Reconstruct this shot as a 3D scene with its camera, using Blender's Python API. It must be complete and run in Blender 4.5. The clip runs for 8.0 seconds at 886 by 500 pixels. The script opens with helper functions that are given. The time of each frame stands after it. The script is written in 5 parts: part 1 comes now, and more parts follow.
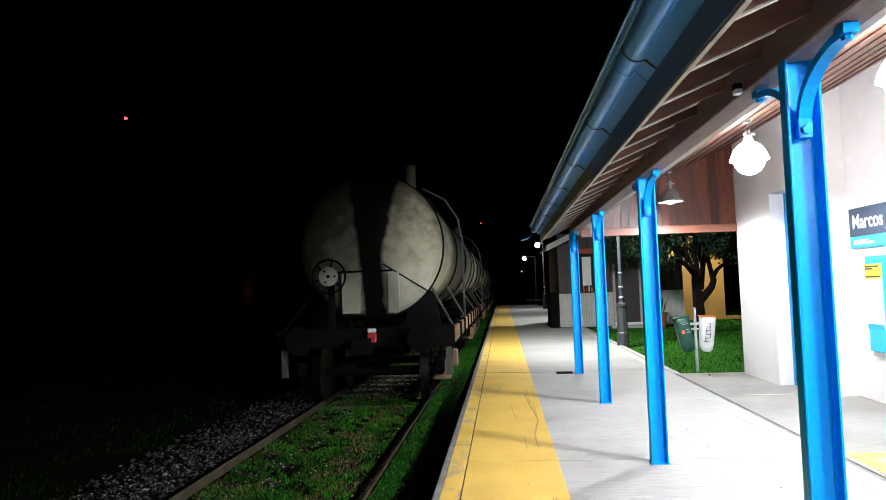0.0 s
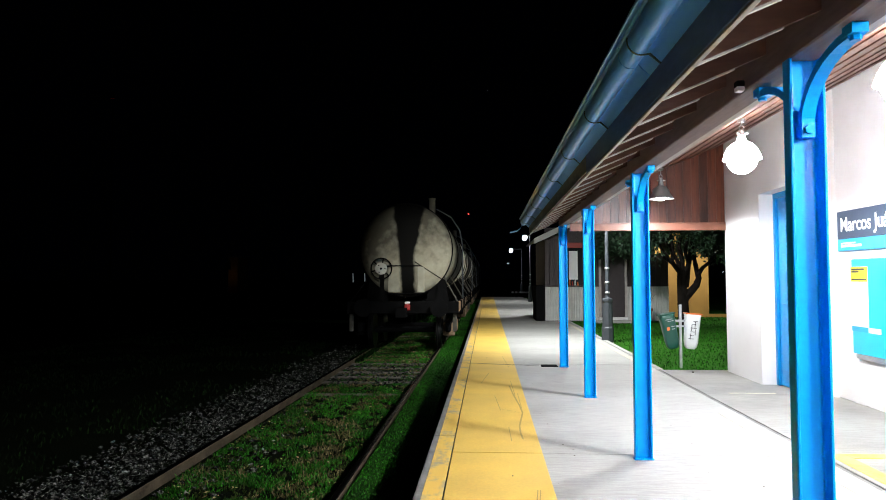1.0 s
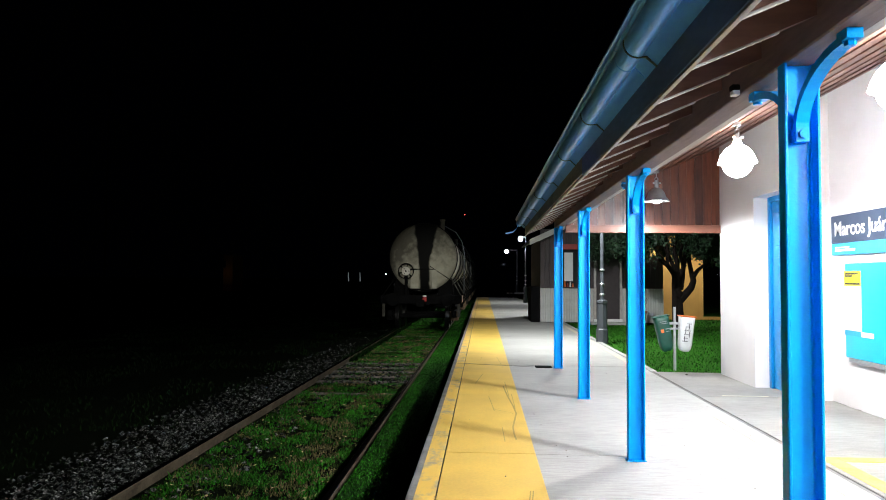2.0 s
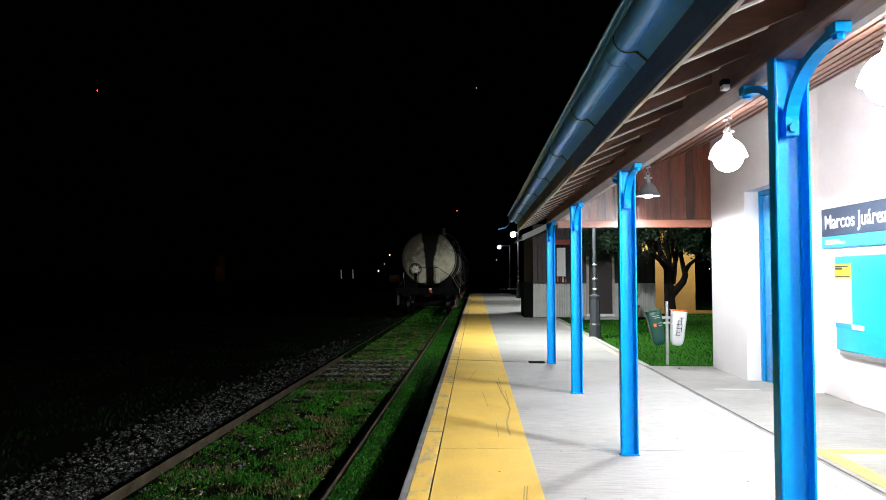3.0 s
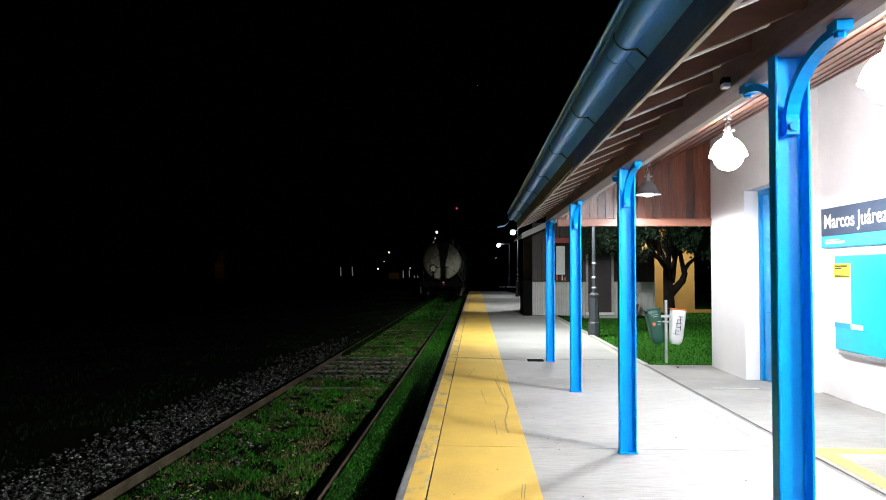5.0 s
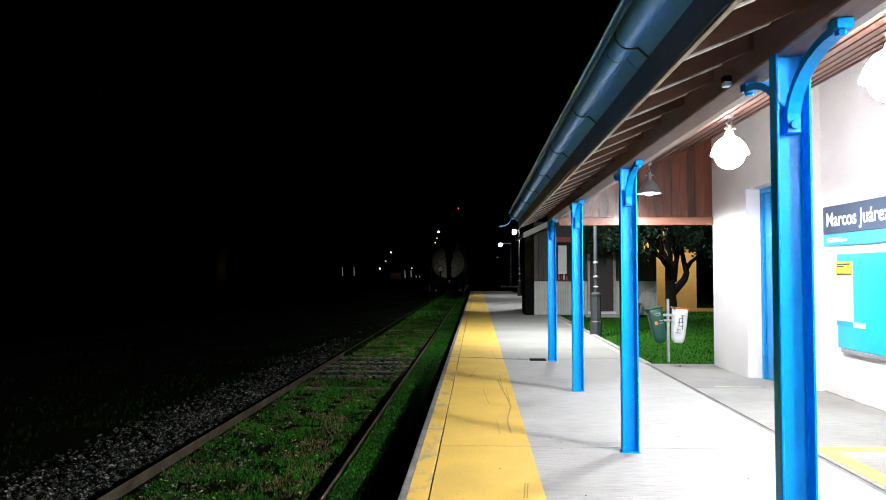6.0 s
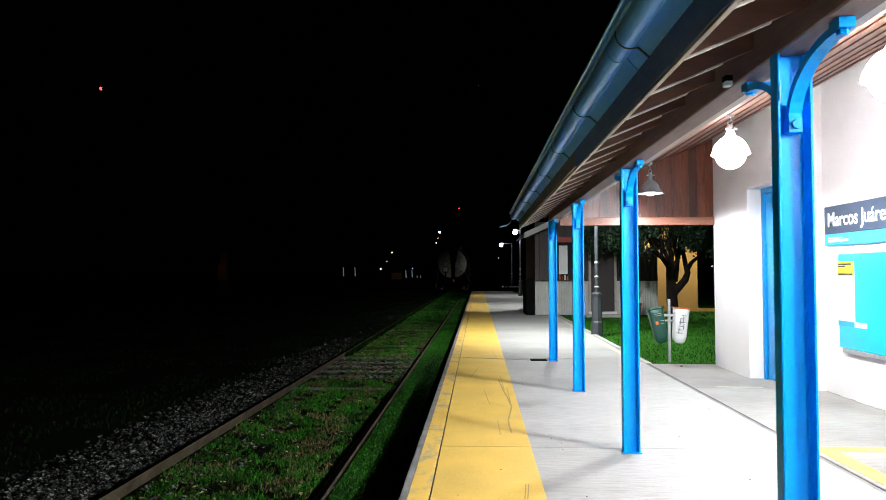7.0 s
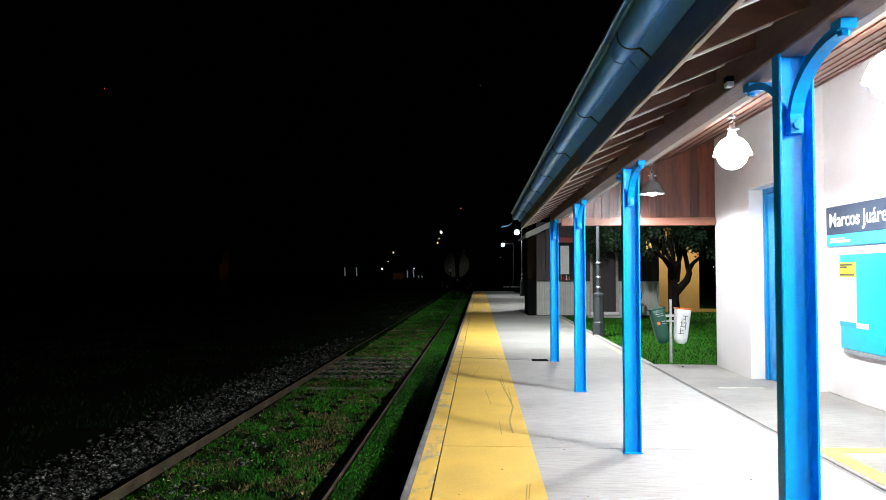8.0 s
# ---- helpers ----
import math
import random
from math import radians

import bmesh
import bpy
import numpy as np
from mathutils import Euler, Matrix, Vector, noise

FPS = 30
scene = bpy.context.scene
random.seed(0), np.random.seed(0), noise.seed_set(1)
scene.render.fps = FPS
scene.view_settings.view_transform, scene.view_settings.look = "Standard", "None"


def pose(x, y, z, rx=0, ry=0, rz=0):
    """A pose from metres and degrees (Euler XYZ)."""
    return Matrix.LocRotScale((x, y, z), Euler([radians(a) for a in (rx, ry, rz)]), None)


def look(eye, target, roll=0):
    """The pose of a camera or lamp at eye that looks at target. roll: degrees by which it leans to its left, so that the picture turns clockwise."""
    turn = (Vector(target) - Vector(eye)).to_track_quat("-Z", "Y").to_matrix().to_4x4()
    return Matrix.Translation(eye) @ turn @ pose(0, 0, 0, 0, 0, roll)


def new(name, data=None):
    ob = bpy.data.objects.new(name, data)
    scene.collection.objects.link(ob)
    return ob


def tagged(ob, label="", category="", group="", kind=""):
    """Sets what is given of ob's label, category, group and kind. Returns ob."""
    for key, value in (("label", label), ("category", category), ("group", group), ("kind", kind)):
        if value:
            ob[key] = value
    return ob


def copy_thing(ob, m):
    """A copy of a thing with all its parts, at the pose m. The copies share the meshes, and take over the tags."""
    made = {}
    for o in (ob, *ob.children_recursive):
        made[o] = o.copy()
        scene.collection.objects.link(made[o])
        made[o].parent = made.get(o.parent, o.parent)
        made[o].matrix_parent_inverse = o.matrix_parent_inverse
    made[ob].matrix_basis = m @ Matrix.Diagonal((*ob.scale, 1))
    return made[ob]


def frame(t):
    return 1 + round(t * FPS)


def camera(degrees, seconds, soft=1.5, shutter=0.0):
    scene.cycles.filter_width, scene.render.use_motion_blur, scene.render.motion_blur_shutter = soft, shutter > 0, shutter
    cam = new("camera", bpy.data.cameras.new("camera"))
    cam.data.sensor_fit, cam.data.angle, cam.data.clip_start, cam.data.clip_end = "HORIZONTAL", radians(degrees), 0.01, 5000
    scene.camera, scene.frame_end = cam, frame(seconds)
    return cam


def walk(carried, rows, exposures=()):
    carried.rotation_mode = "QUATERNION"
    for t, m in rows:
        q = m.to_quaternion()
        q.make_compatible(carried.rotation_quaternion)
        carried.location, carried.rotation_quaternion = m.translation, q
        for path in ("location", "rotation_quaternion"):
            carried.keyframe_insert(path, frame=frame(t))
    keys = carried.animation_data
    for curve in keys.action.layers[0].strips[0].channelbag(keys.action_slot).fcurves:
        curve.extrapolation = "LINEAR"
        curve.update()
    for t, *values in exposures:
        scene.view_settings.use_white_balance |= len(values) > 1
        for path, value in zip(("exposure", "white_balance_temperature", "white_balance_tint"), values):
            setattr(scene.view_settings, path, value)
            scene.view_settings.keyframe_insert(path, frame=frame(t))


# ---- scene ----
cam = camera(65, 8.0, soft=1.0)
PATH = [
    (0.00, pose(0.0277, -0.0469, 1.4007, 93.196, 1.948, 4.864)),
    (0.50, pose(-0.0197, -0.0267, 1.3957, 92.646, 0.526, 3.966)),
    (1.00, pose(-0.0113, -0.0108, 1.4012, 92.340, 0.187, 3.663)),
    (1.50, pose(-0.0093, -0.0163, 1.4003, 92.440, -0.434, 3.509)),
    (3.00, pose(-0.0057, -0.0147, 1.4009, 92.057, 0.117, 2.708)),
    (3.50, pose(-0.0044, -0.0088, 1.4027, 92.005, 0.196, 2.573)),
    (4.00, pose(0.0012, -0.0053, 1.4032, 91.925, 0.133, 2.519)),
    (4.50, pose(-0.0008, -0.0041, 1.4002, 91.880, -0.224, 2.625)),
    (6.00, pose(-0.0030, -0.0093, 1.3982, 91.854, 0.050, 2.804)),
    (6.50, pose(-0.0025, -0.0048, 1.3998, 91.804, 0.130, 2.836)),
    (7.00, pose(-0.0000, -0.0000, 1.4000, 91.867, 0.106, 2.883)),
    (7.50, pose(0.0007, -0.0038, 1.3986, 91.884, 0.027, 2.945)),
    (8.00, pose(-0.0009, -0.0069, 1.3996, 91.874, 0.014, 3.004)),
]


# ---- light ----
world = bpy.data.worlds.new("night")
scene.world = world
world.use_nodes = True
wbg = world.node_tree.nodes["Background"]
wbg.inputs[0].default_value = (0.10, 0.16, 0.45, 1)
wbg.inputs[1].default_value = 0.0005
CANOPY_W = 285.0
FLOOD_W = 420.0


def lamp(name, loc, watts, colour, radius):
    d = bpy.data.lights.new(name, "POINT")
    d.energy, d.color, d.shadow_soft_size = watts, colour, radius
    ob = new(name, d)
    ob.location = loc
    return ob


# ---- materials ----
def mat(name, c1, c2=None, rough=0.6, metal=0.0, scale=8.0, fine=60.0, bump=0.15, mix=0.5, vary=0.0, emit=None, power=0.0, stretch=(1, 1, 1), dist=0.01, spec=0.5, island=False, centre=0.75):
    m = bpy.data.materials.new(name)
    m.use_nodes = True
    nt = m.node_tree
    b = nt.nodes["Principled BSDF"]
    b.inputs["Roughness"].default_value, b.inputs["Metallic"].default_value = rough, metal
    b.inputs["Specular IOR Level"].default_value = spec
    c2 = c2 or tuple(v * 0.75 for v in c1)
    tc = nt.nodes.new("ShaderNodeTexCoord")
    mp = nt.nodes.new("ShaderNodeMapping")
    mp.inputs["Scale"].default_value = stretch
    geo = nt.nodes.new("ShaderNodeNewGeometry")
    nt.links.new(tc.outputs["Object"], mp.inputs[0])
    n1 = nt.nodes.new("ShaderNodeTexNoise")
    n1.inputs["Scale"].default_value, n1.inputs["Detail"].default_value = scale, 6
    n2 = nt.nodes.new("ShaderNodeTexNoise")
    n2.inputs["Scale"].default_value, n2.inputs["Detail"].default_value = fine, 4
    for n in (n1, n2):
        nt.links.new(mp.outputs[0], n.inputs["Vector"])
    mx = nt.nodes.new("ShaderNodeMath")
    mx.operation = "MULTIPLY_ADD"
    nt.links.new(n2.outputs[0], mx.inputs[0])
    mx.inputs[1].default_value = 0.5
    nt.links.new(n1.outputs[0], mx.inputs[2])
    ramp = nt.nodes.new("ShaderNodeValToRGB")
    ramp.color_ramp.elements[0].position, ramp.color_ramp.elements[1].position = centre - mix / 2, centre + mix / 2
    ramp.color_ramp.elements[0].color, ramp.color_ramp.elements[1].color = (*c2, 1), (*c1, 1)
    nt.links.new(mx.outputs[0], ramp.inputs[0])
    out = ramp.outputs[0]
    if vary:
        hs = nt.nodes.new("ShaderNodeHueSaturation")
        rnd = nt.nodes.new("ShaderNodeMapRange")
        rnd.inputs[3].default_value, rnd.inputs[4].default_value = 1 - vary, 1 + vary
        if island:
            nt.links.new(geo.outputs["Random Per Island"], rnd.inputs[0])
        else:
            oi = nt.nodes.new("ShaderNodeObjectInfo")
            nt.links.new(oi.outputs["Random"], rnd.inputs[0])
        nt.links.new(rnd.outputs[0], hs.inputs["Value"])
        nt.links.new(out, hs.inputs["Color"])
        out = hs.outputs[0]
    nt.links.new(out, b.inputs["Base Color"])
    if bump:
        bp = nt.nodes.new("ShaderNodeBump")
        bp.inputs["Strength"].default_value, bp.inputs["Distance"].default_value = bump, dist
        nt.links.new(mx.outputs[0], bp.inputs["Height"])
        nt.links.new(bp.outputs[0], b.inputs["Normal"])
    if emit:
        b.inputs["Emission Color"].default_value, b.inputs["Emission Strength"].default_value = (*emit, 1), power
    return m


M = {}
M["concrete"] = mat("concrete", (0.44, 0.43, 0.41), (0.29, 0.28, 0.262), 0.8, scale=0.8, fine=75, bump=0.5, dist=0.004, mix=0.7, stretch=(0.45, 1.2, 1))


def broomed(m):
    """Fine brushed lines across the platform, in colour and relief."""
    nt = m.node_tree
    b = nt.nodes["Principled BSDF"]
    src = b.inputs["Base Color"].links[0].from_socket
    tc = nt.nodes.new("ShaderNodeTexCoord")
    mp = nt.nodes.new("ShaderNodeMapping")
    mp.inputs["Scale"].default_value = (0.12, 1, 1)
    nt.links.new(tc.outputs["Object"], mp.inputs[0])
    ns = nt.nodes.new("ShaderNodeTexNoise")
    ns.inputs["Scale"].default_value, ns.inputs["Detail"].default_value = 42.0, 3
    nt.links.new(mp.outputs[0], ns.inputs["Vector"])
    ln = nt.nodes.new("ShaderNodeMapRange")
    ln.inputs[1].default_value, ln.inputs[2].default_value, ln.inputs[3].default_value, ln.inputs[4].default_value = 0.3, 0.6, 0.8, 1.04
    nt.links.new(ns.outputs[0], ln.inputs[0])
    # scattered small dark spots
    sp = nt.nodes.new("ShaderNodeTexNoise")
    sp.inputs["Scale"].default_value, sp.inputs["Detail"].default_value = 34.0, 1
    nt.links.new(tc.outputs["Object"], sp.inputs["Vector"])
    sr = nt.nodes.new("ShaderNodeMapRange")
    sr.inputs[1].default_value, sr.inputs[2].default_value, sr.inputs[3].default_value, sr.inputs[4].default_value = 0.76, 0.80, 1.0, 0.55
    nt.links.new(sp.outputs[0], sr.inputs[0])
    mul = nt.nodes.new("ShaderNodeMath")
    mul.operation = "MULTIPLY"
    nt.links.new(ln.outputs[0], mul.inputs[0])
    nt.links.new(sr.outputs[0], mul.inputs[1])
    hs = nt.nodes.new("ShaderNodeHueSaturation")
    nt.links.new(src, hs.inputs["Color"])
    nt.links.new(mul.outputs[0], hs.inputs["Value"])
    nt.links.new(hs.outputs[0], b.inputs["Base Color"])
    return m


broomed(M["concrete"])
M["concrete_apron"] = broomed(mat("apron_concrete", (0.35, 0.335, 0.312), (0.20, 0.19, 0.175), 0.8, scale=1.1, fine=60, bump=0.4, dist=0.004, mix=0.6))
M["concrete_old"] = mat("concrete_old", (0.24, 0.23, 0.22), (0.11, 0.105, 0.10), 0.9, scale=5, fine=50, bump=0.5)
M["yellow"] = mat("yellow_paint", (0.80, 0.53, 0.10), (0.60, 0.385, 0.085), 0.6, scale=1.8, fine=45, bump=0.25, dist=0.003, mix=0.6)
M["yellow_worn"] = mat("worn_yellow_paint", (0.72, 0.46, 0.08), (0.36, 0.29, 0.19), 0.7, scale=7, fine=30, bump=0.3, dist=0.004, mix=0.22, centre=0.66, stretch=(1, 0.5, 1))
M["yellow_pale"] = mat("faded_yellow_paint", (0.70, 0.49, 0.05), (0.60, 0.45, 0.13), 0.7, scale=6, fine=40, mix=0.4)
M["yellow_faint"] = mat("nearly_worn_off_yellow", (0.56, 0.50, 0.34), (0.44, 0.42, 0.38), 0.75, scale=6, fine=40, mix=0.3)
M["scuff"] = mat("scuff", (0.34, 0.25, 0.09), (0.46, 0.32, 0.08), 0.8, scale=20, mix=0.5)
M["crack"] = mat("crack_dark", (0.03, 0.028, 0.025), rough=0.95)
M["wall"] = mat("white_plaster", (0.77, 0.74, 0.73), (0.70, 0.665, 0.655), 0.8, scale=2.0, fine=70, bump=0.2, dist=0.006)
M["blue"] = mat("blue_gloss_paint", (0.0, 0.285, 0.75), (0.0, 0.24, 0.68), 0.3, spec=0.14, scale=5, fine=110, bump=0.4, dist=0.003)
M["blue_door"] = mat("blue_door_paint", (0.0, 0.27, 0.66), (0.0, 0.23, 0.58), 0.4, scale=4, fine=60, bump=0.08)
M["gutter"] = mat("blue_painted_sheet", (0.13, 0.43, 1.0), (0.075, 0.33, 1.0), 0.28, 0.1, scale=4, fine=50, bump=0.12, stretch=(1, 0.2, 1))
M["fascia_old"] = mat("bare_weathered_fascia", (0.30, 0.28, 0.24), (0.13, 0.12, 0.10), 0.7, scale=3, fine=40, bump=0.4, stretch=(1, 0.25, 1), vary=0.3)
M["fascia"] = mat("slate_blue_fascia_paint", (0.15, 0.25, 0.55), (0.07, 0.12, 0.28), 0.6, scale=3, fine=40, bump=0.3, stretch=(1, 0.25, 1), vary=0.15)
M["dark_wood"] = mat("dark_stained_wood", spec=0.1, c1=(0.24, 0.18, 0.175), c2=(0.12, 0.09, 0.09), rough=0.55, scale=6, fine=50, bump=0.3, stretch=(1, 0.15, 1), vary=0.2)
M["rafter"] = mat("rafter_wood", (0.17, 0.088, 0.064), (0.085, 0.043, 0.032), 0.5, spec=0.1, scale=6, fine=40, bump=0.25, stretch=(0.2, 1, 1), vary=0.25)
M["plank"] = mat("red_varnished_plank", (0.175, 0.045, 0.020), (0.05, 0.013, 0.008), 0.3, scale=9, fine=45, bump=0.4, stretch=(1, 1, 0.10), vary=0.4, mix=0.35)
M["ceiling"] = mat("varnished_ceiling_plank", (0.18, 0.075, 0.045), (0.10, 0.04, 0.025), 0.45, scale=7, fine=40, bump=0.25, stretch=(1, 0.1, 1), vary=0.3, island=True)
M["eaves_wood"] = mat("dark_eaves_board", (0.095, 0.062, 0.056), (0.05, 0.032, 0.03), 0.5, spec=0.1, scale=7, fine=40, bump=0.25, stretch=(1, 0.1, 1), vary=0.3, island=True)
M["trim_wood"] = mat("reddish_trim_wood", (0.22, 0.078, 0.045), (0.14, 0.048, 0.03), 0.4, scale=6, fine=40, bump=0.2, stretch=(0.15, 1, 1))
M["pale_wood"] = mat("weathered_pale_wood", (0.50, 0.46, 0.43), (0.33, 0.29, 0.27), 0.7, scale=8, fine=60, bump=0.3, stretch=(1, 0.12, 1))
M["roof"] = mat("galvanised_roof", (0.3, 0.31, 0.33), (0.2, 0.2, 0.22), 0.5, 0.6)
M["steel_rail"] = mat("rail_steel", (0.13, 0.12, 0.11), (0.06, 0.055, 0.05), 0.25, 1.0, scale=4, fine=60, stretch=(1, 0.3, 1))
M["rail_side"] = mat("rusty_rail", (0.082, 0.064, 0.042), (0.032, 0.024, 0.016), 0.9, 0.0, spec=0.06, scale=4, fine=60)
M["sleeper"] = mat("grey_sleeper_wood", spec=0.03, c1=(0.17, 0.15, 0.13), c2=(0.09, 0.08, 0.07), rough=0.9, scale=5, fine=50, bump=0.6, stretch=(0.2, 1, 1), vary=0.3)
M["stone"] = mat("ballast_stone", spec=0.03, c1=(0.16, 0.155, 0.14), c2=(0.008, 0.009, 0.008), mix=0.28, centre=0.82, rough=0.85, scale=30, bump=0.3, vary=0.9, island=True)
# near-black: the field's lack of light is put into the soil colour
M["soil"] = mat("night_dark_soil_and_thatch", spec=0.03, c1=(0.006, 0.008, 0.003), c2=(0.002, 0.004, 0.0015), rough=0.95, scale=2.5, fine=40, bump=0.8, dist=0.03)
M["lawn_soil"] = mat("lawn_ground", spec=0.03, c1=(0.03, 0.12, 0.012), c2=(0.02, 0.07, 0.009), rough=0.95, scale=1.5, fine=40, bump=0.8, dist=0.02)
M["turf_soil"] = mat("turf_ground", spec=0.03, c1=(0.012, 0.045, 0.006), c2=(0.006, 0.022, 0.004), rough=0.95, scale=2.5, fine=40, bump=0.8, dist=0.02)
M["olive_grass"] = mat("olive_grass_blade", (0.055, 0.080, 0.016), (0.020, 0.030, 0.008), 0.7, bump=0, vary=0.8, island=True, scale=0.8, spec=0.08)
M["grass"] = mat("grass_blade", (0.033, 0.182, 0.010), (0.007, 0.038, 0.003), 0.6, bump=0, vary=0.85, island=True, scale=0.8, spec=0.12)
# shaded copy of the grass, its colour darkened where lamplight should fade
M["field_grass"] = mat("night_dark_field_grass", spec=0.03, c1=(0.009, 0.025, 0.004), c2=(0.004, 0.013, 0.003), rough=0.7, bump=0, vary=0.6, island=True, scale=0.8)
M["dead_leaf"] = mat("dead_leaf", (0.42, 0.30, 0.16), (0.2, 0.13, 0.07), 0.7, bump=0, vary=0.6, island=True, spec=0.1)
M["dry_grass"] = mat("dry_grass_blade", spec=0.03, c1=(0.22, 0.17, 0.08), c2=(0.07, 0.055, 0.03), rough=0.7, bump=0, vary=0.4, island=True)
M["black_steel"] = mat("black_steel", (0.007, 0.007, 0.0075), (0.0035, 0.0035, 0.0035), 0.85, 0.0, spec=0.03, scale=4, fine=40, bump=0.2)
M["post_grey"] = mat("grey_cast_iron", (0.07, 0.08, 0.09), (0.045, 0.05, 0.06), 0.5, 0.2)
M["galv"] = mat("galvanised_steel", (0.42, 0.43, 0.44), (0.3, 0.31, 0.32), 0.45, 0.6)
M["white_paint"] = mat("white_enamel", (0.75, 0.75, 0.74), (0.65, 0.65, 0.65), 0.4)
M["bulb"] = mat("bulb_glow", (0.9, 0.9, 0.9), emit=(0.93, 0.96, 1.0), power=125, bump=0)
# glow of the near lamp shades, standing in for bloom
M["bloom_glow"] = mat("shade_bloom_glow", (0.9, 0.9, 0.9), emit=(0.90, 0.95, 1.0), power=85, bump=0)
M["flood_glow"] = mat("flood_glow", (0.9, 0.9, 0.9), emit=(0.85, 0.92, 1.0), power=60, bump=0)


# ---- building helpers ----
def box(bm, x0, x1, y0, y1, z0, z1, m=None):
    vs = [bm.verts.new((x, y, z)) for x in (x0, x1) for y in (y0, y1) for z in (z0, z1)]
    for f in ((0, 1, 3, 2), (4, 6, 7, 5), (0, 4, 5, 1), (2, 3, 7, 6), (0, 2, 6, 4), (1, 5, 7, 3)):
        bm.faces.new([vs[i] for i in f])
    if m is not None:
        for v in vs:
            v.co = m @ v.co
    return vs


def bevel_all(bm, w, seg=1):
    bmesh.ops.bevel(bm, geom=bm.edges[:], offset=w, segments=seg, affect="EDGES", profile=0.5)


def bbox(x0, x1, y0, y1, z0, z1, w=0.006, seg=1):
    bm = bmesh.new()
    box(bm, x0, x1, y0, y1, z0, z1)
    bevel_all(bm, w, seg)
    return bm


def cyl(bm, p, q, r0, r1=None, n=12):
    p, q = Vector(p), Vector(q)
    r1 = r0 if r1 is None else r1
    d = (q - p).normalized()
    u = d.orthogonal().normalized()
    w = d.cross(u)
    rings = []
    for c, r in ((p, r0), (q, r1)):
        rings.append([bm.verts.new(c + (u * math.cos(a) + w * math.sin(a)) * r) for a in (2 * math.pi * i / n for i in range(n))])
    for i in range(n):
        bm.faces.new((rings[0][i], rings[0][(i + 1) % n], rings[1][(i + 1) % n], rings[1][i]))
    bm.faces.new(rings[0][::-1])
    bm.faces.new(rings[1])


def lathe(bm, prof, n=20, m=None, cap=True):
    m = m or Matrix()
    rings = [[bm.verts.new(m @ Vector((r * math.cos(2 * math.pi * i / n), r * math.sin(2 * math.pi * i / n), z))) for i in range(n)] for r, z in prof]
    for a, b in zip(rings, rings[1:]):
        for i in range(n):
            bm.faces.new((a[i], a[(i + 1) % n], b[(i + 1) % n], b[i]))
    if cap:
        bm.faces.new(rings[0][::-1])
        bm.faces.new(rings[-1])


def tube(bm, pts, r, n=8):
    for p, q in zip(pts, pts[1:]):
        cyl(bm, p, q, r, r, n)


def extrude_profile(bm, prof, axis_pts):
    """prof: (x, z) loop swept along y between the two values of axis_pts."""
    a = [bm.verts.new((x, axis_pts[0], z)) for x, z in prof]
    b = [bm.verts.new((x, axis_pts[1], z)) for x, z in prof]
    n = len(prof)
    for i in range(n):
        bm.faces.new((a[i], a[(i + 1) % n], b[(i + 1) % n], b[i]))
    bm.faces.new(a[::-1])
    bm.faces.new(b)


def obj(name, bm, material, smooth=False):
    bmesh.ops.recalc_face_normals(bm, faces=bm.faces[:])
    me = bpy.data.meshes.new(name)
    bm.to_mesh(me)
    bm.free()
    me.materials.append(M[material] if isinstance(material, str) else material)
    if smooth:
        for p in me.polygons:
            p.use_smooth = True
        me.set_sharp_from_angle(angle=radians(35))
    return new(name, me)


def part(name, bm, material, parent, label="", smooth=False):
    ob = obj(name, bm, material, smooth)
    ob.parent = parent
    if label:
        tagged(ob, label)
    return ob


def same(name, src, parent, m):
    ob = new(name, src.data)
    ob.parent = parent
    ob.matrix_basis = m
    return ob


def thing(name, label, category, x=0, y=0, z=0, group="", kind=""):
    ob = new(name)
    ob.location = (x, y, z)
    ob.empty_display_size = 0.2
    return tagged(ob, label, category, group, kind)


def raw(name, verts, faces, material):
    me = bpy.data.meshes.new(name)
    me.from_pydata(verts, [], faces)
    me.materials.append(M[material])
    return new(name, me)


# plan of the place
EDGE, PLAT_END = -0.50, 52.6
GROOVE, YEL, JOINT = -0.305, 0.42, 2.56
RAIL_Z, GROUND_Z, VERGE_Z = -0.37, -0.485, -0.397
RAIL_R, RAIL_L = -1.26, -3.005
TRACK_X = (RAIL_R + RAIL_L) / 2
COL_X, COL_Y0, COL_STEP = 1.185, 2.68, 2.80
BAY_X, WALL_X, BAY_Y0, BAY_Y1 = 3.57, 4.09, 8.45, 10.72
BEAM_Z = 2.222


def roof_z(x):
    return 2.44 + 0.415 * (x - COL_X)


